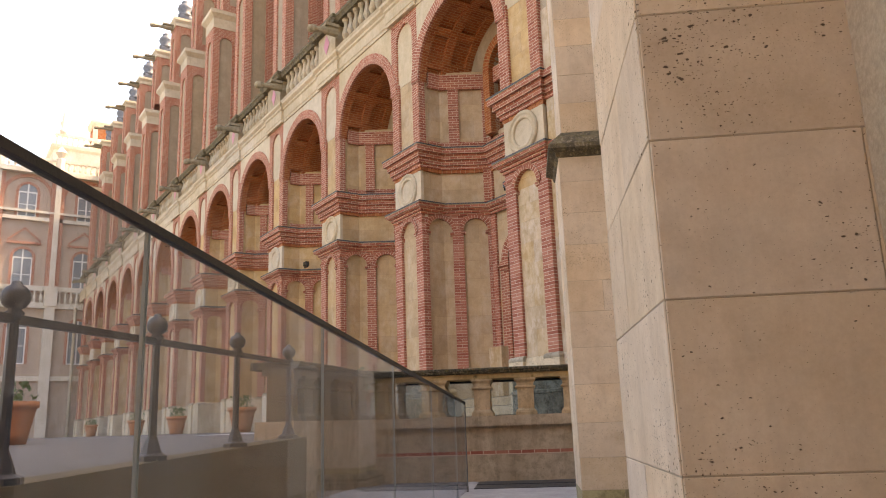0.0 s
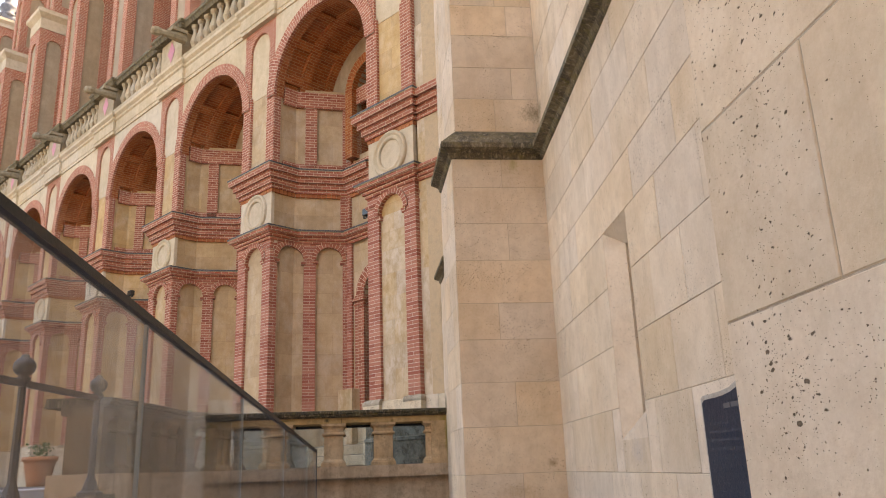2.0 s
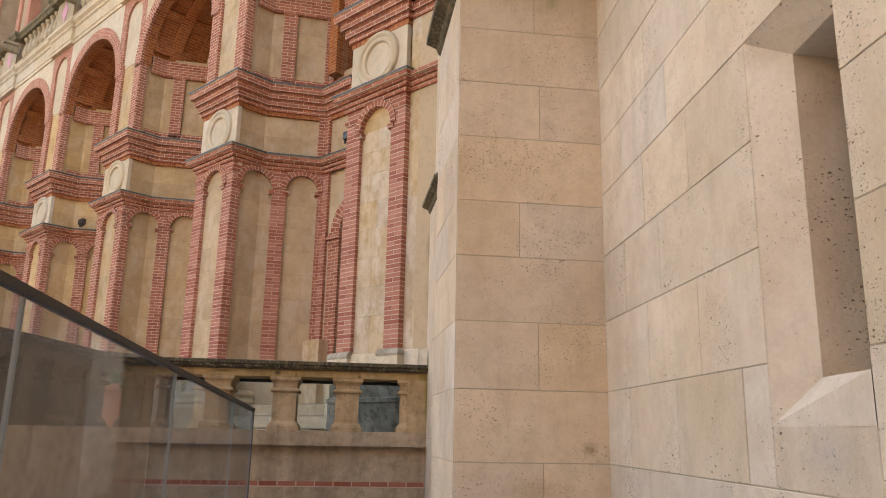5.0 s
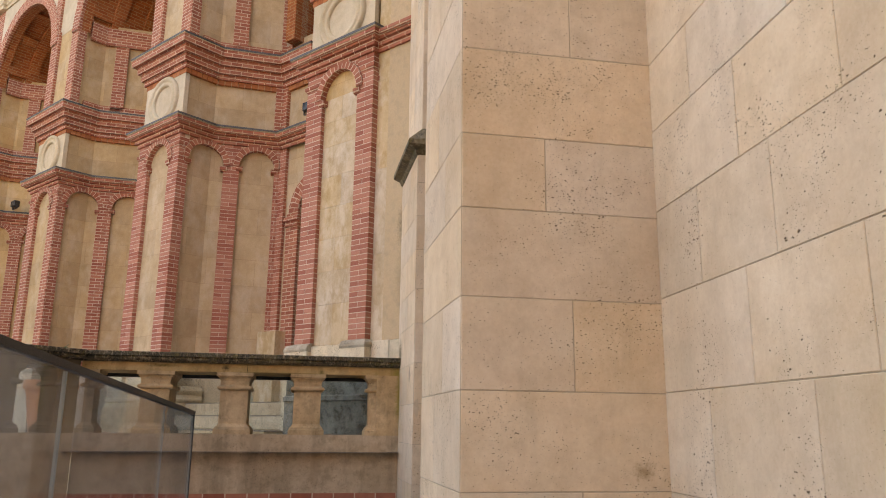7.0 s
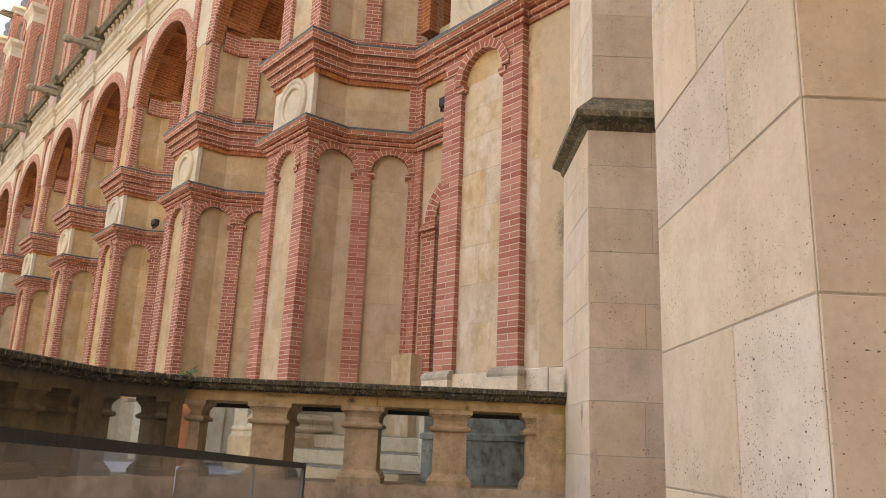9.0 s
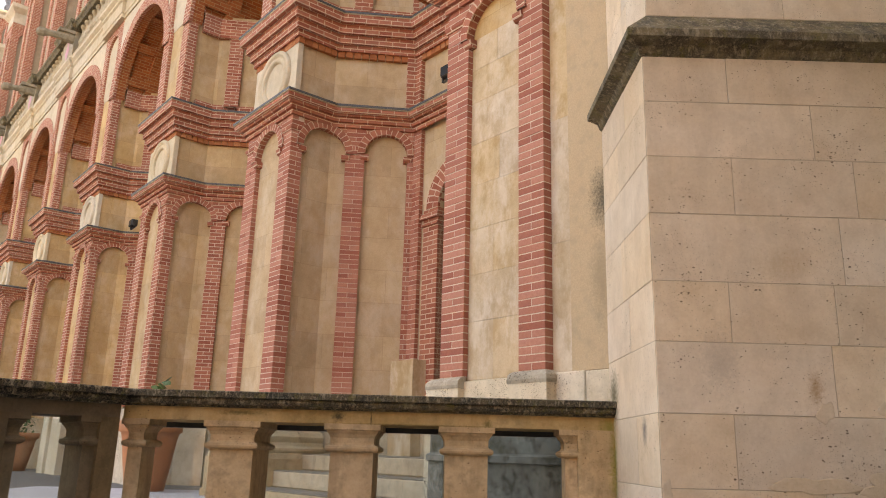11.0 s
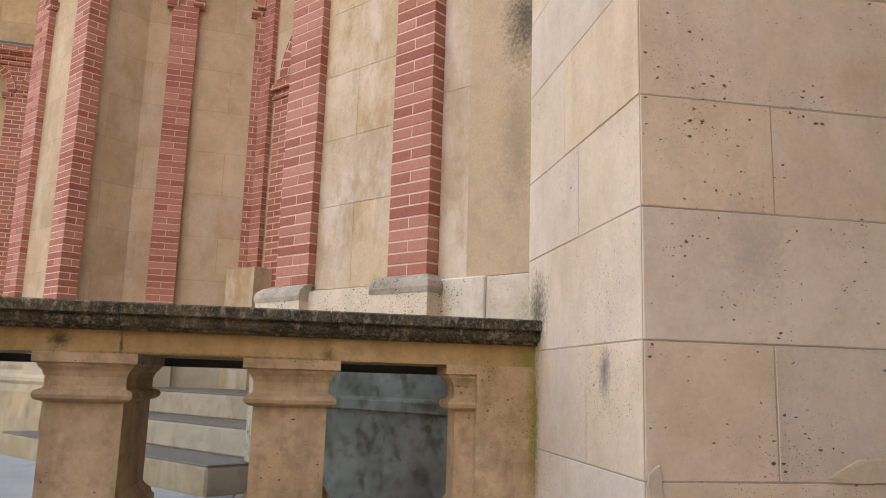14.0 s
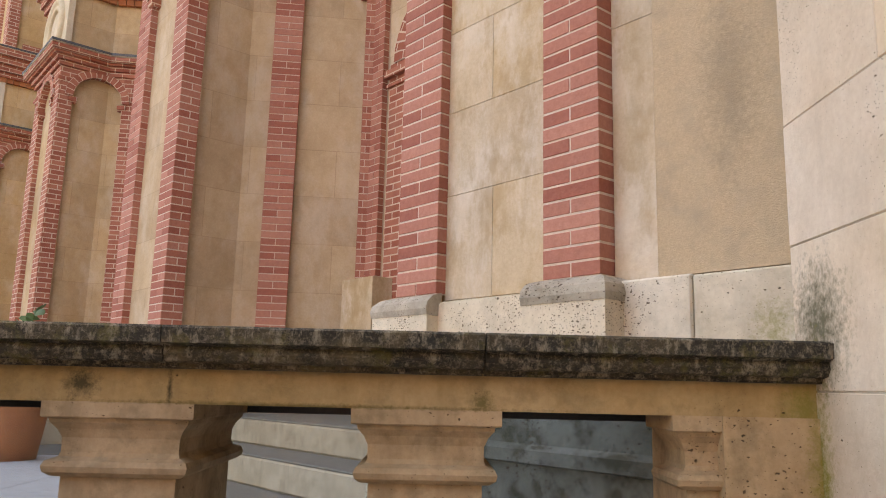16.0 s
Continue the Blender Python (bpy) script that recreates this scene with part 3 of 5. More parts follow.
# old mortar smeared over the joints of the last buttress
def mortar_patch(x, z, rx, rz, seed):
    rng = random.Random(seed)
    n_ = 26
    w1, w2 = rng.uniform(0, 6), rng.uniform(0, 6)
    rad = [1 + 0.22 * math.sin(2 * 6.283 * k / n_ + w1) + 0.13 * math.sin(5 * 6.283 * k / n_ + w2) + rng.uniform(-0.07, 0.07) for k in range(n_)]
    mb = MB()
    rings = []
    for s_, d_ in ((1.0, 0.0), (0.95, 0.002), (0.85, 0.003), (0.6, 0.0026)):
        rings.append([(x + rx * s_ * rad[k] * math.cos(6.283 * k / n_), 12.6865 - d_, z + rz * s_ * rad[k] * math.sin(6.283 * k / n_)) for k in range(n_)])
    for p_, q_ in zip(rings, rings[1:]):
        for k in range(n_):
            l = (k + 1) % n_
            mb.face([p_[k], p_[l], q_[l], q_[k]])
    mb.face(rings[-1])
    part("mortar_patch", mb, PATCH, last_buttress, "smeared tan mortar")


for k, (x, z, rx, rz) in enumerate(((2.28, 2.36, 0.07, 0.035), (2.28, 2.49, 0.07, 0.05), (1.91, 2.47, 0.045, 0.06), (1.82, 2.09, 0.2, 0.05), (2.24, 2.09, 0.2, 0.07), (1.60, 2.0, 0.13, 0.025), (2.12, 1.92, 0.2, 0.08), (1.03, 2.02, 0.03, 0.07))):
    mortar_patch(x, z, rx, rz, 70 + k)

# wall between the first two buttresses, with a deep splayed slot and a sill course
chapel = thing("wall_chapel", "pale limestone ashlar chapel wall with a narrow slot window", "wall", kind="structure")
SL_Y0, SL_Y1, SL_Z0, SL_Z1 = 5.86, 6.41, 1.87, 3.15
core = MB()
for y0, y1, z0, z1 in ((2.9, SL_Y0, FLOOR, 14.0), (SL_Y1, 8.4, FLOOR, 14.0), (SL_Y0, SL_Y1, FLOOR, SL_Z0 - 0.07), (SL_Y0, SL_Y1, SL_Z1 + 0.02, 14.0)):
    core.prism([(wall_x(y0) + 0.0015, y0), (wall_x(y0) + 0.9, y0), (wall_x(y1) + 0.9, y1), (wall_x(y1) + 0.0015, y1)], z0, z1)
core.prism([(4.6, 8.4), (14.0, 8.4), (14.0, 22.0), (4.6, 13.0)], FLOOR, 14.0)
core.prism([(1.5, 8.4), (4.7, 8.4), (4.7, 9.2), (1.5, 9.2)], FLOOR, 14.0)
core.prism([(2.4, 2.9), (14.0, 2.9), (14.0, 8.4), (2.4, 8.4)], FLOOR, 14.0)
core.prism([(0.9, -16.0), (14.0, -16.0), (14.0, 2.9), (0.9, 2.9)], FLOOR, 14.0)
wall_core = part("core", core, JOINT, chapel)
rng = random.Random(8)
wb = (FLOOR, 0.93, 1.25, 1.60, 2.0, 2.40, 2.79, 3.17, 3.50, 3.86, 4.22, 4.62)
WALL_JOINTS = {3.17: [4.9, 5.67, 7.2, 7.905], 2.79: [4.65, 5.28, 6.98, 7.56], 2.4: [4.3, 5.0, 5.5, 7.37, 7.9], 2.0: [4.68, 5.28, 6.955, 7.57], 1.6: [4.4, 5.1, 5.67, 6.6, 7.24, 7.9], 3.5: [4.4, 5.2, 6.0, 6.76, 7.47], 3.86: [4.7, 5.5, 6.4, 7.15]}
zs = list(zip(wb, wb[1:])) + courses(4.86, 8.5, 0.38, rng)
wa = Vector((wall_x(8.3) - wall_x(2.98), 8.3 - 2.98)).normalized()
wo = (-wa.y, wa.x)
wl = lambda y: (y - 2.98) / wa.y
for z0, z1 in zs:
    spans = [(0.0, wl(8.30))]
    if z0 > SL_Z0 - 0.3 and z1 < SL_Z1 + 0.05:
        spans = [(0.0, wl(SL_Y0)), (wl(SL_Y1), wl(8.30))]
    for a, b in spans:
        ashlar(wall_core, [((wall_x(2.98) + wa.x * a, 2.98 + wa.y * a), wa, wo, b - a, 3)], [(z0, z1)], rng, joints={round(z0, 2): [wl(v) - a for v in WALL_JOINTS[round(z0, 2)]]} if round(z0, 2) in WALL_JOINTS else None)
ashlar(wall_core, [((wall_x(SL_Y0), SL_Y0), wa, wo, wl(SL_Y1) - wl(SL_Y0), 1)], [(1.60, 1.80)], rng)
sl = MB()
xa, xb = wall_x(SL_Y0), wall_x(SL_Y1)
mid = (SL_Y0 + SL_Y1) / 2
q = [(xa, SL_Y0), (xb, SL_Y1), (xb + 0.105, mid + 0.145), (xa + 0.105, mid - 0.145)]
zin0, zin1 = SL_Z0 + 0.08, SL_Z1 - 0.08
lo = [(xa, SL_Y0, zin0 - 0.01), (xb, SL_Y1, SL_Z0 - 0.07), (q[2][0], q[2][1], zin0), (q[3][0], q[3][1], zin0)]
hi = [(xa, SL_Y0, SL_Z1 + 0.02), (xb, SL_Y1, SL_Z1 + 0.02), (q[2][0], q[2][1], zin1), (q[3][0], q[3][1], zin1)]
sl.face(lo)
sl.face([(xa - 0.003, SL_Y0, SL_Z0 - 0.075), (xb - 0.003, SL_Y1, SL_Z0 - 0.075), (xb - 0.003, SL_Y1, SL_Z0 - 0.07), (xa - 0.003, SL_Y0, zin0 - 0.01)])
sl.face(hi[::-1])
sl.face([lo[1], hi[1], hi[2], lo[2]])
sl.face([lo[3], hi[3], hi[0], lo[0]])
back = [(p[0] + 0.40, p[1], p[2]) for p in (lo[3], lo[2], hi[2], hi[3])]
for i in range(4):
    f4 = (lo[3], lo[2], hi[2], hi[3])
    sl.face([f4[i], f4[(i + 1) % 4], back[(i + 1) % 4], back[i]])
part("slot_reveal", sl, LIME, chapel, "splayed stone reveal of the slot window")
bk = MB()
bk.face(back)
part("slot_pane", bk, DARKMAT, chapel, "dark pane deep in the slot")
cs = MB()
cs.moulding([(wall_x(8.32), 8.32), (wall_x(2.98), 2.98)], [(0.0, 4.505), (0.02, 4.52), (0.035, 4.56), (0.09, 4.585), (0.11, 4.59), (0.11, 4.64), (-0.02, 4.84)])
part("sill_course", cs, SILL, chapel, "weathered string course with dark lichen")

# blue enamel plaque on the wall; its writing stands as plain bars
PL_Y0, PL_Y1, PL_Z0, PL_Z1 = 3.72, 4.98, 0.98, 1.95
pl = thing("wall_plaque", "dark blue enamel plaque with a round crest on top", "plaque", m=Matrix.Translation((wall_x(4.33) - 0.017, 4.33, 0)) @ Matrix.Rotation(-math.atan2(WX1 - WX0, 5.37), 4, "Z") @ Matrix.Diagonal((0.5, 1, 1, 1)))
hw = (PL_Y1 - PL_Y0) / 2


def plaque_outline(inset):
    pts = [(-hw + inset, PL_Z0 + inset), (hw - inset, PL_Z0 + inset), (hw - inset, PL_Z1 - 0.012 - inset)]
    for i in range(7):
        t = i / 6
        pts.append((hw - inset - 0.03 - (hw - 0.18) * (1 - (1 - t) ** 1.6), PL_Z1 - inset + 0.10 * t ** 3.2))
    for i in range(11):
        a = math.pi * (0.02 + 0.96 * i / 10)
        pts.append((math.cos(a) * (0.15 - inset), PL_Z1 + 0.09 + math.sin(a) * (0.17 - inset)))
    left = [(-x, z) for x, z in pts[2:10]][::-1]
    return pts + left


def plate(outline, x0, x1):
    mb = MB()
    n = len(outline)
    cx, cz = 0.0, (PL_Z0 + PL_Z1) / 2
    for i in range(n):
        a, b = outline[i], outline[(i + 1) % n]
        mb.face([(x0, cx, cz), (x0, -a[0], a[1]), (x0, -b[0], b[1])])
        mb.face([(x0, -a[0], a[1]), (x1, -a[0], a[1]), (x1, -b[0], b[1]), (x0, -b[0], b[1])])
    return mb


part("rim", plate(plaque_outline(0.008), -0.012, 0.03), SILVER, pl, "dull silver raised rim")
part("panel", plate(plaque_outline(0.028), -0.018, 0.0), NAVY, pl)
cr = MB()
for r0, r1, z in ((0.115, 0.128, 0.0),):
    for i in range(28):
        a, b = 2 * math.pi * i / 28, 2 * math.pi * (i + 1) / 28
        cr.face([(-0.021, r0 * math.cos(a), PL_Z1 + 0.09 + r0 * math.sin(a)), (-0.021, r1 * math.cos(a), PL_Z1 + 0.09 + r1 * math.sin(a)), (-0.021, r1 * math.cos(b), PL_Z1 + 0.09 + r1 * math.sin(b)), (-0.021, r0 * math.cos(b), PL_Z1 + 0.09 + r0 * math.sin(b))])
part("crest_ring", cr, SILVER, pl)
CZ = PL_Z1 + 0.09


def flat_shape(pts, x=-0.024):
    mb = MB()
    n_ = len(pts)
    cy, cz = sum(p[0] for p in pts) / n_, sum(p[1] for p in pts) / n_
    for k in range(n_):
        a, b = pts[k], pts[(k + 1) % n_]
        mb.face([(x, cy, CZ + cz), (x, a[0], CZ + a[1]), (x, b[0], CZ + b[1])])
        mb.face([(x, a[0], CZ + a[1]), (-0.016, a[0], CZ + a[1]), (-0.016, b[0], CZ + b[1]), (x, b[0], CZ + b[1])])
    return mb


part("crest_shield", flat_shape([(-0.032, 0.03), (-0.032, -0.01), (-0.018, -0.035), (0.0, -0.048), (0.018, -0.035), (0.032, -0.01), (0.032, 0.03)]), SILVER, pl)
part("crest_field", flat_shape([(-0.02, 0.018), (-0.02, -0.008), (0.0, -0.03), (0.02, -0.008), (0.02, 0.018)], -0.0255), NAVY, pl)
part("crest_crown", flat_shape([(-0.03, 0.045), (0.03, 0.045), (0.036, 0.078), (0.018, 0.062), (0.0, 0.085), (-0.018, 0.062), (-0.036, 0.078)]), SILVER, pl)
for sx in (-1, 1):
    part("crest_supporter", flat_shape([(sx * 0.042, -0.05), (sx * 0.055, -0.02), (sx * 0.045, 0.01), (sx * 0.052, 0.04), (sx * 0.070, 0.055), (sx * 0.080, 0.03), (sx * 0.072, 0.0), (sx * 0.080, -0.03), (sx * 0.068, -0.055)]), SILVER, pl)
part("crest_ribbon", flat_shape([(-0.075, -0.062), (0.0, -0.075), (0.075, -0.062), (0.07, -0.08), (0.0, -0.095), (-0.07, -0.08)]), SILVER, pl)
rng = random.Random(21)
for k in range(22):
    z = PL_Z1 - 0.07 if k == 0 else PL_Z1 - 0.10 - 0.036 * k
    h = 0.010 if k == 0 else 0.005
    runs = ((-0.36, 0.36),) if k == 0 else ((-hw + 0.05, -0.03), (0.03, hw - 0.05))
    for a, b in runs:
        t = MB()
        y = a
        while y < b - 0.02:
            l = min(rng.uniform(0.02, 0.075) * (2.2 if k == 0 else 1.0), b - y)
            t.box(-0.0205, -0.018, -(y + l), -y, z - h, z + h)
            y += l + 0.012
        part("text_bar", t, TITLE if k == 0 else FAINT, pl)

# ---- palace wing: piers, arcade, upper storeys ----
PITCH, PIERS = 4.67, 13
ORIGIN = Vector((0.6975, 14.82, 0))
U = Vector((-0.633, 0.774, 0)).normalized()
IN = Vector((U.y, -U.x, 0))
FACE = Matrix(((-U.x, IN.x, 0, ORIGIN.x), (-U.y, IN.y, 0, ORIGIN.y), (0, 0, 1, 0), (0, 0, 0, 1)))
PW = 1.36                     # a pier's front
FIRST = 0.09                  # the first bay is a little wider
SIDE = [(0.0, 0.0), (0.0, 0.66), (0.66, 1.66), (1.655, 1.66)]
FRONT = [(-PW, 0.66), (-PW, 0.0)] + SIDE
T = TERRACE
Z_BASE, Z_LOW0, Z_LOW1, Z_UP0, Z_UP1, Z_SPRING, Z_ENT, Z_BAL, Z_RAIL = 2.90, 6.80, 7.08, 8.04, 8.58, 10.40, 12.55, 13.28, 14.46
RELIEF = 0.07


def along(path, a):
    for p, q in zip(path, path[1:]):
        d = math.dist(p, q)
        if a <= d + 1e-9:
            k = a / d
            return (p[0] + (q[0] - p[0]) * k, p[1] + (q[1] - p[1]) * k), ((q[1] - p[1]) / d, -(q[0] - p[0]) / d)
        a -= d
    return path[-1], (0, -1)


def subpath(path, a0, a1):
    pts, run = [along(path, a0)[0]], 0.0
    for p, q in zip(path, path[1:]):
        run += math.dist(p, q)
        if a0 + 1e-6 < run < a1 - 1e-6:
            pts.append(q)
    return pts + [along(path, a1)[0]]


# run lengths along FRONT: left side, front, right side, canted, back
A_FRONT, A_CORNER, A_FOLD, A_BACK, A_END = 0.66, 2.02, 2.68, 3.878, 4.87
STRIPS = [(A_FRONT - 0.3, A_FRONT + 0.33), (A_CORNER - 0.31, A_CORNER + 0.19), (A_FOLD + 0.21, A_FOLD + 0.486), (A_FOLD + 1.11, A_BACK + 0.18)]
HEAD = 6.73                   # crown of the blind panels
PANELS = [(STRIPS[i][1], STRIPS[i + 1][0]) for i in range(3)]


def on_front(a, out, z):
    (x, y), (nx, ny) = along(FRONT, a)
    return (x - nx * out, y - ny * out, z)


def brick_strip(mb, a0, a1, z0, z1, proud=0.0):
    mb.moulding(subpath(FRONT, a0, a1), [(-RELIEF - 0.01, z0), (proud, z0), (proud, z1), (-RELIEF - 0.01, z1)])


def offset_path(path, o):
    mb = MB()
    mb.moulding(path, [(o, 0.0), (o, 1.0)], False)
    pts = [mb.v[0][:2]]
    for k in range(len(path) - 1):
        pts.append(mb.v[4 * k + 1][:2])
    return pts


PANEL_PATH = offset_path(FRONT, -RELIEF)
CORBEL_LOW = [(0.0, Z_LOW0), (0.035, Z_LOW0), (0.035, Z_LOW0 + 0.068), (0.075, Z_LOW0 + 0.07), (0.075, Z_LOW0 + 0.137), (0.12, Z_LOW0 + 0.14), (0.125, Z_LOW0 + 0.16), (0.17, Z_LOW0 + 0.175), (0.185, Z_LOW0 + 0.20), (0.185, Z_LOW0 + 0.235), (0.17, Z_LOW0 + 0.25), (-RELIEF, Z_LOW1 + 0.06)]
CORBEL_UP = [(-RELIEF, Z_UP0), (0.03, Z_UP0), (0.03, Z_UP0 + 0.10), (0.08, Z_UP0 + 0.10), (0.08, Z_UP0 + 0.24), (0.14, Z_UP0 + 0.24), (0.14, Z_UP0 + 0.38), (0.22, Z_UP0 + 0.38), (0.22, Z_UP1 - 0.02), (0.0, Z_UP1 + 0.06)]


def pier_meshes():
    out = []
    core = MB()
    core.strip(PANEL_PATH[:-1], T - 0.1, Z_SPRING + 0.4)
    core.strip(PANEL_PATH[-2:], 6.3, Z_UP1 + 0.4)
    core.strip([(-PW - 1.655, 1.73), (-PW - 0.69, 1.73)], 6.3, Z_UP1 + 0.4)
    core.strip([(-PW - 0.69, 1.73), (-PW, 0.69), (-PW, 0.4)], T - 0.1, Z_SPRING + 0.4)
    out.append(("panel_wall", core.mesh("panel_wall", YELLOW), ""))
    base = MB()
    base.moulding(FRONT, [(-RELIEF, T - 0.1), (0.02, T - 0.1), (0.02, Z_BASE - 0.05), (-RELIEF, Z_BASE - 0.03)])
    for a0, a1 in STRIPS:
        base.moulding(subpath(FRONT, max(0.4, a0 - 0.04), a1 + 0.04), [(-RELIEF, T - 0.1), (0.09, T - 0.1), (0.09, Z_BASE - 0.10), (0.05, Z_BASE - 0.02), (0.0, Z_BASE)])
    out.append(("plinth", base.mesh("plinth", PLINTH), "white pitted stone plinth"))
    cap = MB()
    for a0, a1 in STRIPS:
        cap.moulding(subpath(FRONT, max(0.4, a0 - 0.045), a1 + 0.045), [(0.0, Z_BASE - 0.115), (0.094, Z_BASE - 0.11), (0.100, Z_BASE - 0.08), (0.092, Z_BASE - 0.045), (0.06, Z_BASE - 0.015), (0.0, Z_BASE + 0.002)])
    out.append(("plinth_cap", cap.mesh("plinth_cap", CAPSTONE), "weathered rounded top of the plinth"))
    br = MB()
    for i, (a0, a1) in enumerate(STRIPS):
        brick_strip(br, a0, a1, Z_BASE, Z_LOW0)
    out.append(("brick_strips", br.mesh("brick_strips", BRICK), "pink brick corner strips"))
    head = MB()
    for a0, a1 in PANELS:
        r = (a1 - a0) / 2
        head.arc_plate(on_front, a0, a1, HEAD - r, Z_LOW0, RELIEF, 12)
        head.arc_ring(on_front, a0, a1, HEAD - r, 0.11, 0.03, 14)
    out.append(("panel_heads", head.mesh("panel_heads", BRICK), "round brick heads of the blind panels"))
    imp = MB()
    for a0, a1 in PANELS:
        r = (a1 - a0) / 2
        for c in (a0, a1):
            imp.moulding(subpath(FRONT, c - 0.06, c + 0.06), [(-RELIEF, HEAD - r - 0.10), (0.0, HEAD - r - 0.10), (0.025, HEAD - r - 0.075), (0.03, HEAD - r - 0.02), (0.012, HEAD - r - 0.012), (-RELIEF, HEAD - r - 0.01)])
    out.append(("imposts", imp.mesh("imposts", BRICK), ""))
    c1 = MB()
    c1.moulding(FRONT, CORBEL_LOW)
    for a0, a1 in STRIPS[:2]:
        c1.moulding(subpath(FRONT, max(0.4, a0 + 0.06), a1 - 0.06), [(-0.02, 6.56), (0.012, 6.565), (0.03, 6.60), (0.03, 6.635), (0.0, 6.64)])
    out.append(("lower_cornice", c1.mesh("lower_cornice", BRICK), "corbelled brick cornice"))
    ld = MB()
    ld.moulding(FRONT, [(0.16, Z_LOW1 - 0.02), (0.20, Z_LOW1 - 0.02), (0.20, Z_LOW1 + 0.015), (-RELIEF, Z_LOW1 + 0.09)])
    ld.moulding(FRONT, [(0.20, Z_UP1 - 0.02), (0.24, Z_UP1 - 0.02), (0.24, Z_UP1 + 0.015), (0.0, Z_UP1 + 0.09)])
    out.append(("flashing", ld.mesh("flashing", LEAD), "dark lead flashing"))
    c2 = MB()
    c2.moulding(FRONT, CORBEL_UP)
    brick_strip(c2, A_BACK - 0.14, A_BACK + 0.12, Z_LOW1, Z_UP0)
    out.append(("upper_cornice", c2.mesh("upper_cornice", BRICK), "corbelled brick cornice"))
    so = MB()
    for k, (p, q) in enumerate(zip(FRONT, FRONT[1:])):
        d = math.dist(p, q)
        m = max(1, round(d / 0.115))
        for j in range(m):
            a = sum(math.dist(u, v) for u, v in zip(FRONT[:k], FRONT[1:k + 1])) + d * j / m
            so.moulding(subpath(FRONT, a + 0.006, a + d / m - 0.006), [(-RELIEF - 0.01, Z_UP0 - 0.085), (-0.008, Z_UP0 - 0.085), (-0.004, Z_UP0 + 0.005)])
    out.append(("soldier_course", so.mesh("soldier_course", SOLDIER), "row of upright orange bricks"))
    fi = MB()
    fi.moulding(FRONT, [(0.165, Z_LOW1 - 0.035), (0.19, Z_LOW1 - 0.03), (0.195, Z_LOW1 - 0.02), (0.1, Z_LOW1 - 0.018)])
    fi.moulding(FRONT, [(0.21, Z_UP1 - 0.035), (0.23, Z_UP1 - 0.03), (0.235, Z_UP1 - 0.02), (0.1, Z_UP1 - 0.018)])
    out.append(("fillet", fi.mesh("fillet", PALESTONE), "thin pale stone fillet"))
    rb = MB()
    rb.box(-PW + 0.03, -0.03, 0.015, RELIEF + 0.03, Z_LOW1 + 0.02, Z_UP0 - 0.08)
    out.append(("roundel_block", rb.mesh("roundel_block", PALESTONE), "pale dressed stone behind the roundel"))
    dz = (Z_LOW1 + Z_UP0) / 2 + 0.0
    ring = MB()
    seg = 28
    prof = [(0.475, -0.05), (0.472, -0.09), (0.44, -0.12), (0.40, -0.10), (0.375, -0.07), (0.355, -0.095), (0.32, -0.10), (0.295, -0.09), (0.285, -0.052)]
    for (r0, y0), (r1, y1) in zip(prof, prof[1:]):
        for i in range(seg):
            a, b = 2 * math.pi * i / seg, 2 * math.pi * (i + 1) / seg
            P = lambda r, y, t: (-PW / 2 + r * math.cos(t), RELIEF + y, dz + r * math.sin(t))
            ring.face([P(r0, y0, a), P(r0, y0, b), P(r1, y1, b), P(r1, y1, a)])
    out.append(("roundel", ring.mesh("roundel", PALESTONE, True), "carved round stone moulding"))
    # upper storey of the arcade: brick edges and panels up to the springing
    ub = MB()
    for a0, a1 in STRIPS:
        brick_strip(ub, a0, a1, Z_UP1, Z_SPRING + 0.3)
    brick_strip(ub, A_CORNER + 0.3, A_END, Z_UP1, Z_UP1 + 0.22)
    brick_strip(ub, A_CORNER + 0.3, A_END, Z_SPRING - 0.12, Z_SPRING + 0.3, 0.02)
    for x0, x1 in ((-PW, -PW + 0.26), (-0.26, 0.0)):
        ub.box(x0, x1, 0.0, 0.3, Z_SPRING + 0.3, Z_ENT)
    ub.arc_plate(lambda a, o, z: (a, o, z), -PW + 0.26, -0.26, Z_ENT - 0.62, Z_ENT, 0.06, 12)
    out.append(("arcade_strips", ub.mesh("arcade_strips", BRICK), "pink brick edges of the arcade pier"))
    uc = MB()
    uc.box(-PW + 0.2, -0.2, 0.06, 0.4, Z_SPRING + 0.2, Z_ENT)
    out.append(("arcade_panel", uc.mesh("arcade_panel", PALESTONE), ""))
    return out


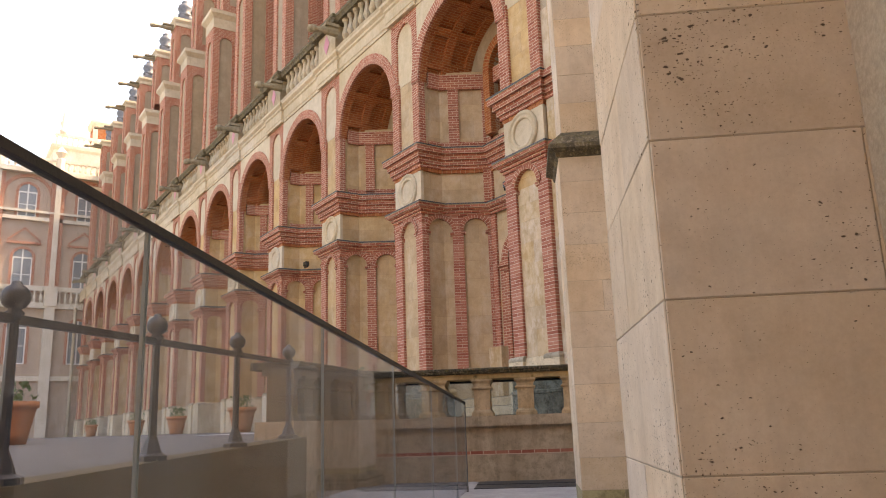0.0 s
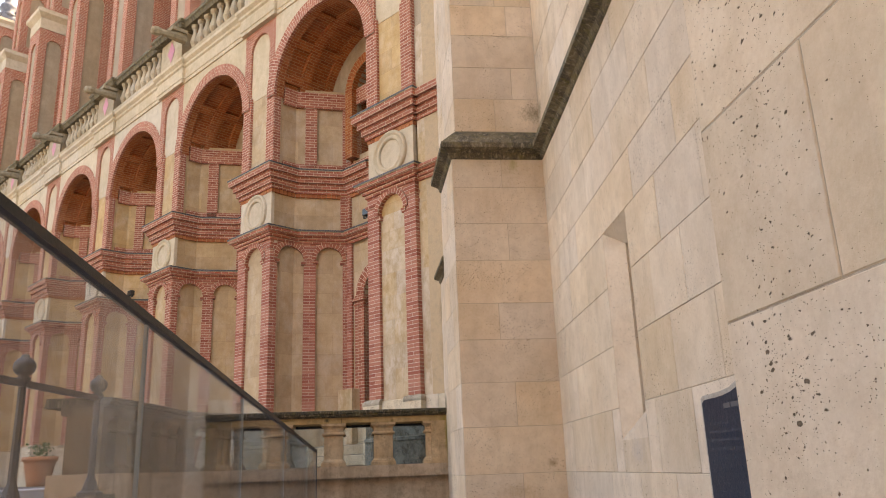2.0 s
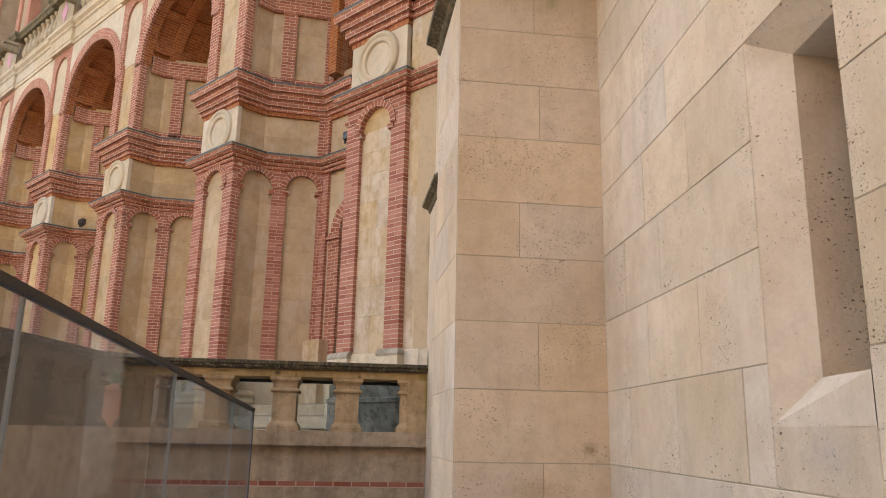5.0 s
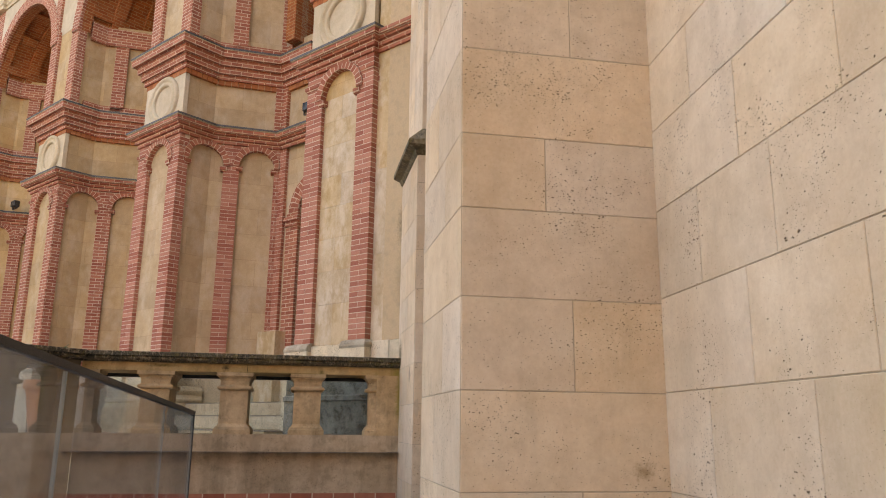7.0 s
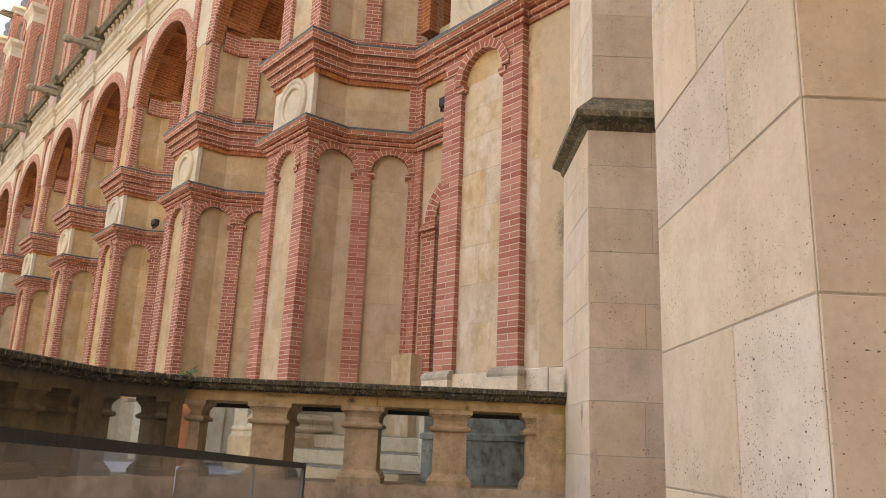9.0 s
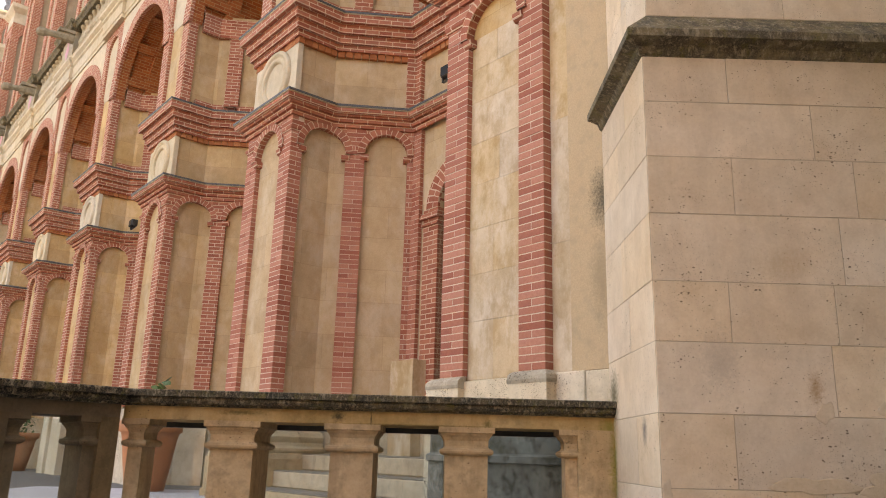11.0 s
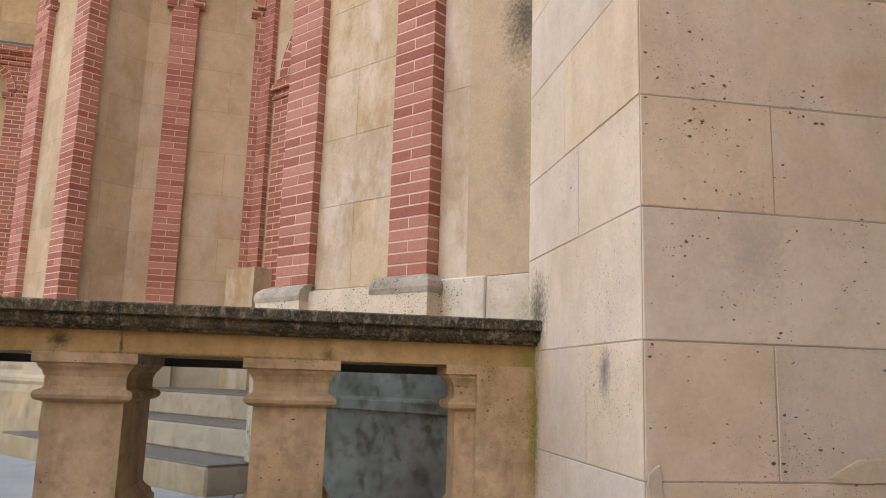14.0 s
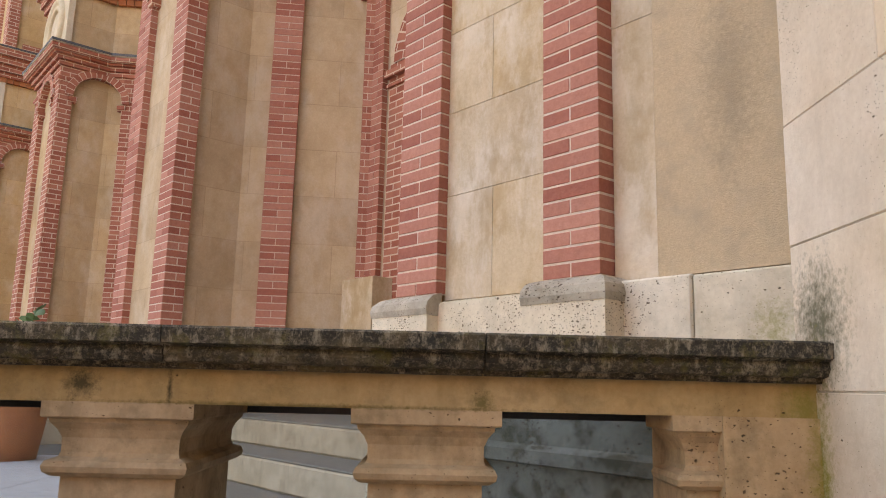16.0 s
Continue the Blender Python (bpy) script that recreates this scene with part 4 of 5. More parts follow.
def arch_meshes():
    """The vaulted bay to the right of a pier: x from 0 to the next pier's left edge."""
    span = PITCH - PW
    flat = lambda a, o, z: (a, o, z)
    out = []
    wall = MB()
    wall.arc_plate(flat, 0.0, span, Z_SPRING, Z_ENT, 0.0, 24)
    out.append(("spandrel", wall.mesh("spandrel", PALESTONE), "white stone spandrels"))
    ring = MB()
    ring.arc_ring(flat, 0.02, span - 0.02, Z_SPRING, 0.30, 0.03, 28)
    out.append(("arch_ring", ring.mesh("arch_ring", BRICK), "pink brick arch"))
    vault = MB()
    r, mid, seg = span / 2, span / 2, 24

    def vp(rad, i, y):
        t = math.pi * i / seg
        return (mid - rad * math.cos(t), y, Z_SPRING + rad * math.sin(t))
    def sheet(rad, y0, y1, i0, i1):
        for i in range(i0, i1):
            l0, l1 = math.pi * r * i / seg, math.pi * r * (i + 1) / seg
            vault.face([vp(rad, i, y0), vp(rad, i, y1), vp(rad, i + 1, y1), vp(rad, i + 1, y0)], [(y0, l0), (y1, l0), (y1, l1), (y0, l1)])
    sheet(r + 0.10, 0.0, 1.66, 0, seg)
    ribs = ((0.0, 0.26), (0.72, 0.98), (1.45, 1.66))
    for y0, y1 in ribs:
        sheet(r, y0, y1, 0, seg)
        for y in (y0, y1):
            for i in range(seg):
                vault.face([vp(r, i, y), vp(r, i + 1, y), vp(r + 0.1, i + 1, y), vp(r + 0.1, i, y)])
    for k in range(2, seg - 1, 4):
        sheet(r + 0.015, 0.0, 1.66, k, k + 1)
        for i in (k, k + 1):
            vault.face([vp(r + 0.015, i, 0), vp(r + 0.015, i, 1.66), vp(r + 0.1, i, 1.66), vp(r + 0.1, i, 0)])
    # orange brick window arch in the end wall
    for a in (0.80, span - 1.05):
        vault.box(a, a + 0.25, 1.50, 2.1, Z_UP1 + 0.3, 10.6)
    vault.arc_ring(lambda a, o, z: (a, 1.60 + o, z), 1.05, span - 1.05, 10.6, 0.25, 0.10, 16, 0.4)
    out.append(("vault", vault.mesh("vault", ORANGE), "coffered orange brick vault"))
    end = MB()
    end.arc_plate(lambda a, o, z: (a, 1.66 + o, z), 1.05, span - 1.05, 10.6, 12.1, 0.4, 14)
    for a in (0.0, span - 1.05):
        end.box(a, a + 1.05, 1.66, 1.8, Z_UP1 + 0.3, 12.1)
    out.append(("end_wall", end.mesh("end_wall", DRESSED), "pale stone end wall under the vault"))
    tym = MB()
    tym.arc_plate(lambda a, o, z: (a, 1.73 + o, z), 1.19, span - 1.19, 5.53, 6.4, 0.4, 14)
    for a in (0.66, span - 1.19):
        tym.box(a, a + 0.53, 1.732, 1.86, T, 6.4)
    out.append(("door_wall", tym.mesh("door_wall", YELLOW), ""))
    win = MB()
    win.box(1.1, span - 1.1, 2.05, 2.12, T, 6.2)
    win.box(0.9, span - 0.9, 2.1, 2.2, Z_UP1 + 0.3, 11.4)
    out.append(("window_pane", win.mesh("window_pane", DARKGLASS), "dark arched window"))
    door = MB()
    door.arc_ring(lambda a, o, z: (a, 1.72 + o, z), 1.19, span - 1.19, 5.53, 0.25, 0.03, 16, 0.1)
    for a in (0.88, span - 1.19):
        door.box(a, a + 0.31, 1.70, 2.1, T, 5.53)
        door.box(a - 0.02, a + 0.33, 1.67, 2.1, 5.29, 5.32)
        door.box(a - 0.035, a + 0.345, 1.655, 2.1, 5.39, 5.46)
    foot = MB()
    for a in (0.55, span - 1.03):
        foot.box(a, a + 0.48, 1.48, 2.1, T, 3.37)
        foot.prism([(a, 1.48), (a + 0.48, 1.48), (a + 0.48, 2.1), (a, 2.1)], 3.37, 3.41)
    out.append(("jamb_foot", foot.mesh("jamb_foot", BUFF), "plain buff stone foot of the door jamb"))
    out.append(("door_surround", door.mesh("door_surround", BRICK), "pink brick door arch"))
    return out


def baluster_profile(z0, z1, r):
    h = z1 - z0
    return [(r * 0.9, z0), (r * 0.9, z0 + 0.08 * h), (r * 0.5, z0 + 0.12 * h), (r, z0 + 0.34 * h), (r * 0.8, z0 + 0.5 * h), (r * 0.45, z0 + 0.72 * h), (r * 0.5, z0 + 0.84 * h), (r * 0.9, z0 + 0.9 * h), (r * 0.9, z1)]


def gargoyle_mesh(length):
    """A beast-like spout: tapering body with a swelling head, lying along -y."""
    mb = MB()
    prof = [(0.17, 0.0), (0.16, 0.25), (0.11, 0.5), (0.10, 0.7), (0.15, 0.82), (0.13, 0.95), (0.07, 1.0)]
    rings = []
    for r, t in prof:
        y = -t * length
        zc = -0.10 * t * t
        rings.append([(r * 0.8 * math.cos(k * math.pi / 4), y, zc + r * math.sin(k * math.pi / 4)) for k in range(8)])
    for a, b in zip(rings, rings[1:]):
        for i in range(8):
            j = (i + 1) % 8
            mb.face([a[i], b[i], b[j], a[j]])
    mb.face(rings[-1])
    mb.box(-0.16, 0.16, -0.45, 0.0, 0.10, 0.20)
    return mb.mesh("gargoyle", SPOUT)


def upper_meshes():
    """Above the arcade: entablature, balustrade, tall buttress with stone bands, wall and parapet."""
    out = []
    ent = MB()
    line = [(-PW / 2 - PITCH / 2, 0.0), (-PW - 0.05, 0.0), (-PW - 0.05, -0.08), (0.05, -0.08), (0.05, 0.0), (PITCH / 2 - PW / 2, 0.0)]
    ent.moulding(line, [(-0.3, Z_ENT), (0.03, Z_ENT), (0.03, Z_ENT + 0.10), (0.05, Z_ENT + 0.12), (0.05, Z_ENT + 0.44), (0.09, Z_ENT + 0.48), (0.09, Z_ENT + 0.55), (0.16, Z_ENT + 0.63), (0.16, Z_BAL - 0.02), (-0.4, Z_BAL)])
    out.append(("entablature", ent.mesh("entablature", PALESTONE), "moulded white stone entablature"))
    bal = MB()
    bal.box(0.0, PITCH - PW, -0.13, 0.17, Z_BAL, Z_BAL + 0.13)
    out.append(("baluster_foot", bal.mesh("baluster_foot", DRESSED), ""))
    rail = MB()
    rail.moulding([(-PW / 2 - PITCH / 2, 0.0), (-PW - 0.02, 0.0), (-PW - 0.02, -0.12), (0.02, -0.12), (0.02, 0.0), (PITCH / 2 - PW / 2, 0.0)], [(-0.3, Z_RAIL - 0.22), (0.16, Z_RAIL - 0.22), (0.20, Z_RAIL - 0.12), (0.24, Z_RAIL - 0.08), (0.24, Z_RAIL), (-0.3, Z_RAIL + 0.03)])
    out.append(("balustrade_rail", rail.mesh("balustrade_rail", SILL), "weathered dark stone handrail"))
    ped = MB()
    ped.box(-PW + 0.04, -0.04, -0.12, 0.25, Z_BAL, Z_RAIL - 0.2)
    out.append(("pedestal", ped.mesh("pedestal", DRESSED), ""))
    dia = MB()
    c, z = -PW / 2, (Z_BAL + Z_RAIL) / 2 - 0.06
    dia.face([(c - 0.22, -0.135, z), (c, -0.135, z - 0.36), (c + 0.22, -0.135, z), (c, -0.135, z + 0.36)])
    out.append(("diamond", dia.mesh("diamond", PINK), "pink ceramic diamond inlay"))
    # tall buttress
    top1, band0, band1, top2 = 20.95, 20.95, 21.9, 25.7
    bs = MB()
    bs.box(-PW + 0.12, -0.12, 0.12, 2.2, Z_BAL, top1)
    bs.box(-PW + 0.22, -0.22, 0.57, 2.2, band1, top2)
    bs.box(PITCH / 2 - PW / 2 - PITCH, PITCH / 2 - PW / 2, 2.15, 2.6, Z_BAL, 27.0)
    out.append(("upper_wall", bs.mesh("upper_wall", BEIGE), ""))
    bb = MB()
    for (xa, xb, y0, z0, z1) in ((-PW + 0.05, -0.05, 0.05, Z_BAL, top1), (-PW + 0.15, -0.15, 0.50, band1, top2)):
        w = 0.33
        for x0, x1 in ((xa, xa + w), (xb - w, xb)):
            bb.box(x0, x1, y0, y0 + w, z0, z1)
        bb.box(xb - w, xb, y0 + 0.95, y0 + 1.34, z0, z1)
        bb.box(xb - 0.2, xb - 0.03, y0 + 1.34, 2.15, z0, z1)
        bb.arc_plate(lambda a, o, z: (xb - o, a, z), y0 + w, y0 + 0.95, z1 - 0.75, z1, 0.07, 10)
        bb.arc_plate(lambda a, o, z: (a, y0 + o, z), xa + w, xb - w, z1 - 0.85, z1, 0.07, 10)
        bb.box(xa, xb, y0, 2.1, z0, z0 + 0.5)
    for x0 in (0.35, 1.0, PITCH - PW - 1.3, PITCH - PW - 0.65):
        bb.box(x0, x0 + 0.3, 2.0, 2.2, Z_BAL, 26.4)
    out.append(("upper_brick", bb.mesh("upper_brick", BRICK), "pink brick edges of the tall buttress"))
    bd = MB()
    rect = lambda x0, x1, y0: [(x0, 2.1), (x0, y0), (x1, y0), (x1, 2.1)]
    bd.moulding(rect(-PW + 0.05, -0.05, 0.05), [(-0.3, band0), (0.02, band0), (0.02, band0 + 0.5), (0.06, band0 + 0.55), (0.17, band0 + 0.68), (0.20, band0 + 0.72), (0.20, band0 + 0.90), (-0.5, band1 + 0.05)])
    bd.moulding(rect(-PW + 0.15, -0.15, 0.50), [(-0.3, top2), (0.05, top2), (0.05, top2 + 0.2), (0.16, top2 + 0.35), (0.16, top2 + 0.5), (-0.3, top2 + 0.6)])
    bd.moulding([(-PW / 2 - PITCH / 2, 2.15), (PITCH / 2 - PW / 2, 2.15)], [(0.0, 26.4), (0.1, 26.4), (0.25, 26.8), (0.25, 27.1), (-0.3, 27.2)])
    out.append(("stone_band", bd.mesh("stone_band", PALESTONE), "white stone capital bands"))
    va = MB()
    va.prism([(-PW + 0.3, 0.8), (-0.3, 0.8), (-0.3, 2.2), (-PW + 0.3, 2.2)], top2 + 0.5, top2 + 0.95)
    va.turned(-PW / 2, 1.15, [(0.42, top2 + 0.9), (0.44, top2 + 1.1), (0.30, top2 + 1.18), (0.46, top2 + 1.45), (0.40, top2 + 1.7), (0.22, top2 + 1.85), (0.26, top2 + 1.95), (0.06, top2 + 2.1)], 12)
    va.turned(-PW / 2, 1.9, [(0.40, top2 + 0.9), (0.42, top2 + 1.5), (0.28, top2 + 2.2), (0.34, top2 + 2.35), (0.1, top2 + 2.6)], 10)
    out.append(("roof_vase", va.mesh("roof_vase", SLATE, True), "dark weathered stone vase"))
    return out


wing = thing("palace_wing", "long renaissance palace wing of pink brick and pale stone", "building", m=FACE, kind="structure")
pm, am, um = pier_meshes(), arch_meshes(), upper_meshes()
spout = gargoyle_mesh(1.0)
turned_vase = MB()
turned_vase.turned(0, 0, baluster_profile(Z_BAL + 0.12, Z_RAIL - 0.22, 0.13), 10)
vase = turned_vase.mesh("baluster", DRESSED)
near_piers = []
for i in range(PIERS):
    at = Vector((-PITCH * i - (FIRST if i else 0.0), 0, 0))
    root = None
    for name, me, lab in pm:
        if i < 2 and name == "brick_strips":
            continue
        ob = part("pier" if root is None else name, me, None, wing if root is None else root, "arcade pier of pink brick and yellow stone" if root is None else lab)
        if name == "soldier_course":
            tagged(ob, kind="stuff")
        if root is None:
            root = ob
            ob.location = at
    if i < 2:
        near_piers.append(root)
    if i > 0:
        root2 = None
        for name, me, lab in am:
            ob = part("arch_bay" if root2 is None else name, me, None, wing if root2 is None else root2, lab)
            if root2 is None:
                root2 = ob
                ob.location = at
                ob.scale = (1 + FIRST / (PITCH - PW), 1, 1) if i == 1 else (1, 1, 1)
    root3 = None
    for name, me, lab in um:
        ob = part("upper_bay" if root3 is None else name, me, None, wing if root3 is None else root3, lab)
        if root3 is None:
            root3 = ob
            ob.location = at
            ob.scale = (1, 1, 1) if i else (1 + FIRST / (PITCH / 2 + PW / 2), 1, 1)
    for k in range(8):
        ob = part("baluster", vase, None, root3)
        ob.location = (0.45 + 0.36 * k, 0.02, 0)
    for y, z, k in ((-0.2, Z_RAIL - 0.66, 1.0), (0.45, 25.72, 1.35)):
        ob = part("gargoyle", spout, None, root3, "weathered grey stone spout")
        ob.location = (-PW / 2 + (0.0 if z > 20 else 0.95), y, z)
        ob.scale = (1, k, 1)

# the body of the wing behind its front
bw = MB()
bw.box(-PITCH * PIERS - 1, 6.0, 2.6, 12.0, T - 0.2, 27.0)
bw.box(-PITCH * PIERS - 1, 2.0, 0.25, 2.7, Z_BAL - 0.25, Z_BAL - 0.02)
part("wing_body", bw, YELLOW, wing)
rf = MB()
rf.prism([(-PITCH * PIERS - 1, 2.4), (6.0, 2.4), (6.0, 12.2), (-PITCH * PIERS - 1, 12.2)], 27.0, 27.3)
part("roof", rf, SLATE, wing)

# wall that closes the wing beside the chapel: a strip of ashlar, then rough render
ew = MB()
ew.box(0.0, 1.9, 0.115, 0.5, T - 0.1, 14.5)
end_bed = part("end_wall", ew, JOINT, wing)
rng = random.Random(31)
z = Z_BASE - 0.02
while z < 9.0:
    h = rng.uniform(1.1, 1.5)
    bm_part("stone_block", bevel_box(0.004, 0.21, 0.09, 0.2, z + 0.0012, z + h - 0.0012, 0.001), BUFF, end_bed)
    z += h
er = MB()
er.box(0.212, 1.9, 0.088, 0.5, Z_BASE - 0.02, 14.5)
part("end_render", er, RENDERED, wing, "rough grey weathered render")
x = 0.06
for w_ in (0.33, 0.42, 0.5, 0.4):
    bm_part("plinth_block", bevel_box(x + 0.003, x + w_ - 0.003, 0.03, 0.3, T, Z_BASE - 0.025 - 0.01 * rng.random(), 0.008), PLINTH, end_bed)
    x += w_
ec = MB()
ec.moulding([(0.0, 0.09), (1.9, 0.09)], CORBEL_LOW)
ec.moulding([(0.0, 0.09), (1.9, 0.09)], CORBEL_UP)
part("end_cornice", ec, BRICK, wing)

# single bricks on the two nearest piers
ROW, BH = 0.0685, 0.0585
brick_data = {}


def one_brick(width, depth, b=0.0015):
    key = (round(width, 3), depth)
    if key not in brick_data:
        bm = bevel_box(-width / 2, width / 2, 0.0, depth, -BH / 2, BH / 2, 0.002)
        me = bpy.data.meshes.new("brick")
        bm.to_mesh(me)
        bm.free()
        me.materials.append(ONE_BRICK)
        brick_data[key] = me
    return brick_data[key]


def lay_bricks(parent, x0, y0, ang, width, depth, rng, single=True, joined=None, bond=0.0):
    """Courses of one long brick and of two halves by turns, from the plinth up to the cornice."""
    n = int((Z_LOW0 - Z_BASE) / ROW) + 1
    ca, sa = math.cos(ang), math.sin(ang)
    for k in range(n):
        cuts = [(0.0, width)] if k % 2 else [(0.0, width * 0.5 - 0.004), (width * 0.5 + 0.004, width)]
        zc = Z_BASE + ROW * (k + 0.5)
        if bond and k % 2:
            cuts = [(0.0, width)]
        dd = depth + (bond if k % 2 else 0.0)
        for a, b in cuts:
            m, out = (a + b) / 2, rng.uniform(-0.003, -0.0002)
            px, py = x0 + ca * m - sa * out, y0 + sa * m + ca * out
            if single:
                ob = new("brick", one_brick(b - a, dd))
                ob.parent = parent
                ob.matrix_basis = Matrix.Translation((px, py, zc)) @ Matrix.Rotation(ang, 4, "Z")
            else:
                w2 = (b - a) / 2
                c = [(px + ca * sx * w2 - sa * sy, py + sa * sx * w2 + ca * sy) for sx, sy in ((-1, 0), (1, 0), (1, depth), (-1, depth))]
                joined.prism(c, zc - BH / 2, zc + BH / 2)


rng = random.Random(77)
for i, pier in enumerate(near_piers):
    mo = MB()
    for a0, a1 in STRIPS if i else STRIPS[:2]:
        mo.moulding(subpath(FRONT, a0 + 0.004, a1 - 0.004), [(-RELIEF - 0.01, Z_BASE), (-0.0015, Z_BASE), (-0.0015, Z_LOW0), (-RELIEF - 0.01, Z_LOW0)])
    part("mortar_bed", mo, MORTAR, pier)
    st = MB()
    lay_bricks(pier, -0.31, 0.0, 0.0, 0.31, 0.10, rng, bond=0.088)
    for k in range(0, int((Z_LOW0 - Z_BASE) / ROW), 2):
        zc = Z_BASE + ROW * (k + 0.5)
        st.box(-0.1, rng.uniform(0.0, 0.003), 0.108, 0.188, zc - BH / 2, zc + BH / 2)
    if i == 0:
        lay_bricks(pier, -PW, 0.0, 0.0, 0.33, 0.10, rng)
    else:
        lay_bricks(pier, -PW, 0.0, 0.0, 0.33, 0.10, rng, False, st)
        for a0, a1 in STRIPS[2:]:
            (x, y), (nx, ny) = along(FRONT, a0)
            lay_bricks(pier, x, y, math.atan2(nx, -ny), min(a1, A_BACK) - a0, 0.06, rng, False, st)
            if a1 > A_BACK:
                (x, y), (nx, ny) = along(FRONT, A_BACK + 0.003)
                lay_bricks(pier, x, y, math.atan2(nx, -ny), a1 - A_BACK - 0.003, 0.06, rng, False, st)
    tagged(part("bricks", st, ONE_BRICK, pier), kind="stuff")

# ashlar in the nearest pier's front panel
pier = near_piers[0]
beds = (Z_BASE - 0.03, 3.41, 3.86, 4.31, 4.76, 5.20, 5.65, 6.02, 6.37)
for k, (z0, z1) in enumerate(zip(beds, beds[1:])):
    joint = (-0.69, None, -0.70, None, -0.62, -0.8, None, -0.66)[k]
    for a, b in (((-1.03, joint), (joint, -0.31)) if joint else ((-1.03, -0.31),)):
        bm_part("stone_block", bevel_box(a + 0.0012, b - 0.0012, RELIEF - 0.012, RELIEF + 0.05, z0 + 0.0012, z1 - 0.0012, 0.001), BUFF, pier)

# small floodlights on the cornice
for s_, d_, z_ in ((13.65, 0.75, Z_LOW1 + 0.05), (2.97, 1.38, Z_LOW1 + 0.05)):
    p = ORIGIN + U * s_ + IN * d_
    fl_ = thing("floodlight", "small dark floodlight on the brick cornice", "floodlight", m=Matrix.Translation((p.x, p.y, z_)) @ Matrix.Rotation(math.atan2(IN.y, IN.x) - math.pi / 2, 4, "Z"))
    bm_part("housing", bevel_box(-0.11, 0.11, -0.09, 0.05, 0.05, 0.21, 0.012), IRON, fl_)
    b = MB()
    b.box(-0.13, -0.115, -0.04, 0.0, 0.0, 0.15)
    b.box(0.115, 0.13, -0.04, 0.0, 0.0, 0.15)
    b.box(-0.13, 0.13, -0.04, 0.0, 0.0, 0.012)
    part("bracket", b, IRON, fl_)
    gl_ = MB()
    gl_.box(-0.095, 0.095, -0.095, -0.091, 0.065, 0.195)
    part("lens", gl_, DARKGLASS, fl_)

# ---- stone balustrade at the head of the sunken walk ----
BY = 13.72
BX = -2.28
COPE = [(-0.05, 2.468), (0.02, 2.47), (0.03, 2.482), (0.055, 2.487), (0.068, 2.505), (0.06, 2.522), (0.072, 2.527), (0.088, 2.53), (0.09, 2.566), (0.082, 2.572), (-0.68, 2.578), (-0.70, 2.47)]
bal = thing("stone_balustrade", "buff stone balustrade with a lichen-dark coping", "balustrade", kind="structure")
bd = MB()
bd.box(BX, 1.0, BY, BY + 0.62, FLOOR - 0.05, 1.745)
part("dado", bd, WALLSTONE, bal)
bb = MB()
bb.box(BX, 0.99, BY - 0.006, BY + 0.1, 1.09, 1.155)
part("brick_band", bb, BRICK, bal, "thin red brick course")
tp = MB()
tp.box(BX, 1.0, BY + 0.01, BY + 0.61, 2.383, 2.49)
part("lintel", tp, LINTEL, bal)
cb = MB()
cb.box(BX, 0.99, BY - 0.03, BY + 0.6, 2.475, 2.555)
part("coping_bed", cb, COPING, bal)
BREAKS = (-2.30, -1.75, -0.63, 0.15, 1.02)
for a, b in zip(BREAKS, BREAKS[1:]):
    cp = MB()
    cp.moulding([(a + 0.002, BY), (b - 0.002, BY)], COPE)
    part("coping", cp, COPING, bal, "dark lichen-covered coping stone")


def post(x0, x1, y0, y1, z0, z1, parent, mat=None):
    """A square baluster pier with a moulded base, necking and cap."""
    mb = MB()
    prof = [(0.045, z0), (0.045, z0 + 0.05), (0.035, z0 + 0.055), (0.03, z0 + 0.075), (0.012, z0 + 0.09), (0.0, z0 + 0.11), (0.0, z1 - 0.185), (0.018, z1 - 0.182), (0.032, z1 - 0.172), (0.036, z1 - 0.158), (0.030, z1 - 0.145), (0.008, z1 - 0.136), (0.003, z1 - 0.125), (0.004, z1 - 0.09), (0.014, z1 - 0.068), (0.028, z1 - 0.052), (0.030, z1 - 0.042), (0.042, z1 - 0.040), (0.045, z1 - 0.037), (0.045, z1)]
    rings = [[(x0 - o, y0 - o, z), (x1 + o, y0 - o, z), (x1 + o, y1 + o, z), (x0 - o, y1 + o, z)] for o, z in prof]
    for a, b in zip(rings, rings[1:]):
        for k in range(4):
            l = (k + 1) % 4
            mb.face([a[k], a[l], b[l], b[k]])
    mb.face(rings[-1])
    return part("baluster", mb, mat or WALLSTONE, parent)


for c in (0.012, -0.752, -1.552):
    post(c - 0.143, c + 0.143, BY + 0.05, BY + 0.57, 1.745, 2.384, bal)
post(-2.24, -2.145, BY + 0.05, BY + 0.3, 1.745, 2.384, bal)
for x0, x1 in ((0.72, 1.0),):
    e = MB()
    e.box(0.752, 1.0, BY, BY + 0.62, 1.745, 2.384)
    part("end_pier", e, WALLSTONE, bal)
    post(0.672, 0.80, BY + 0.05, BY + 0.2, 1.745, 2.384, bal)
gp = MB()
gp.box(BX, 0.78, BY + 0.63, BY + 0.642, 1.72, 2.37)
ob = part("guard_pane", gp, CLEAR, bal, "clear glass guard pane")
ob.visible_shadow = False

gb = MB()
gb.box(BX, 0.76, BY + 0.585, BY + 0.66, 2.345, 2.382)
part("guard_rail", gb, IRON, bal, "dark metal rail over the glass")

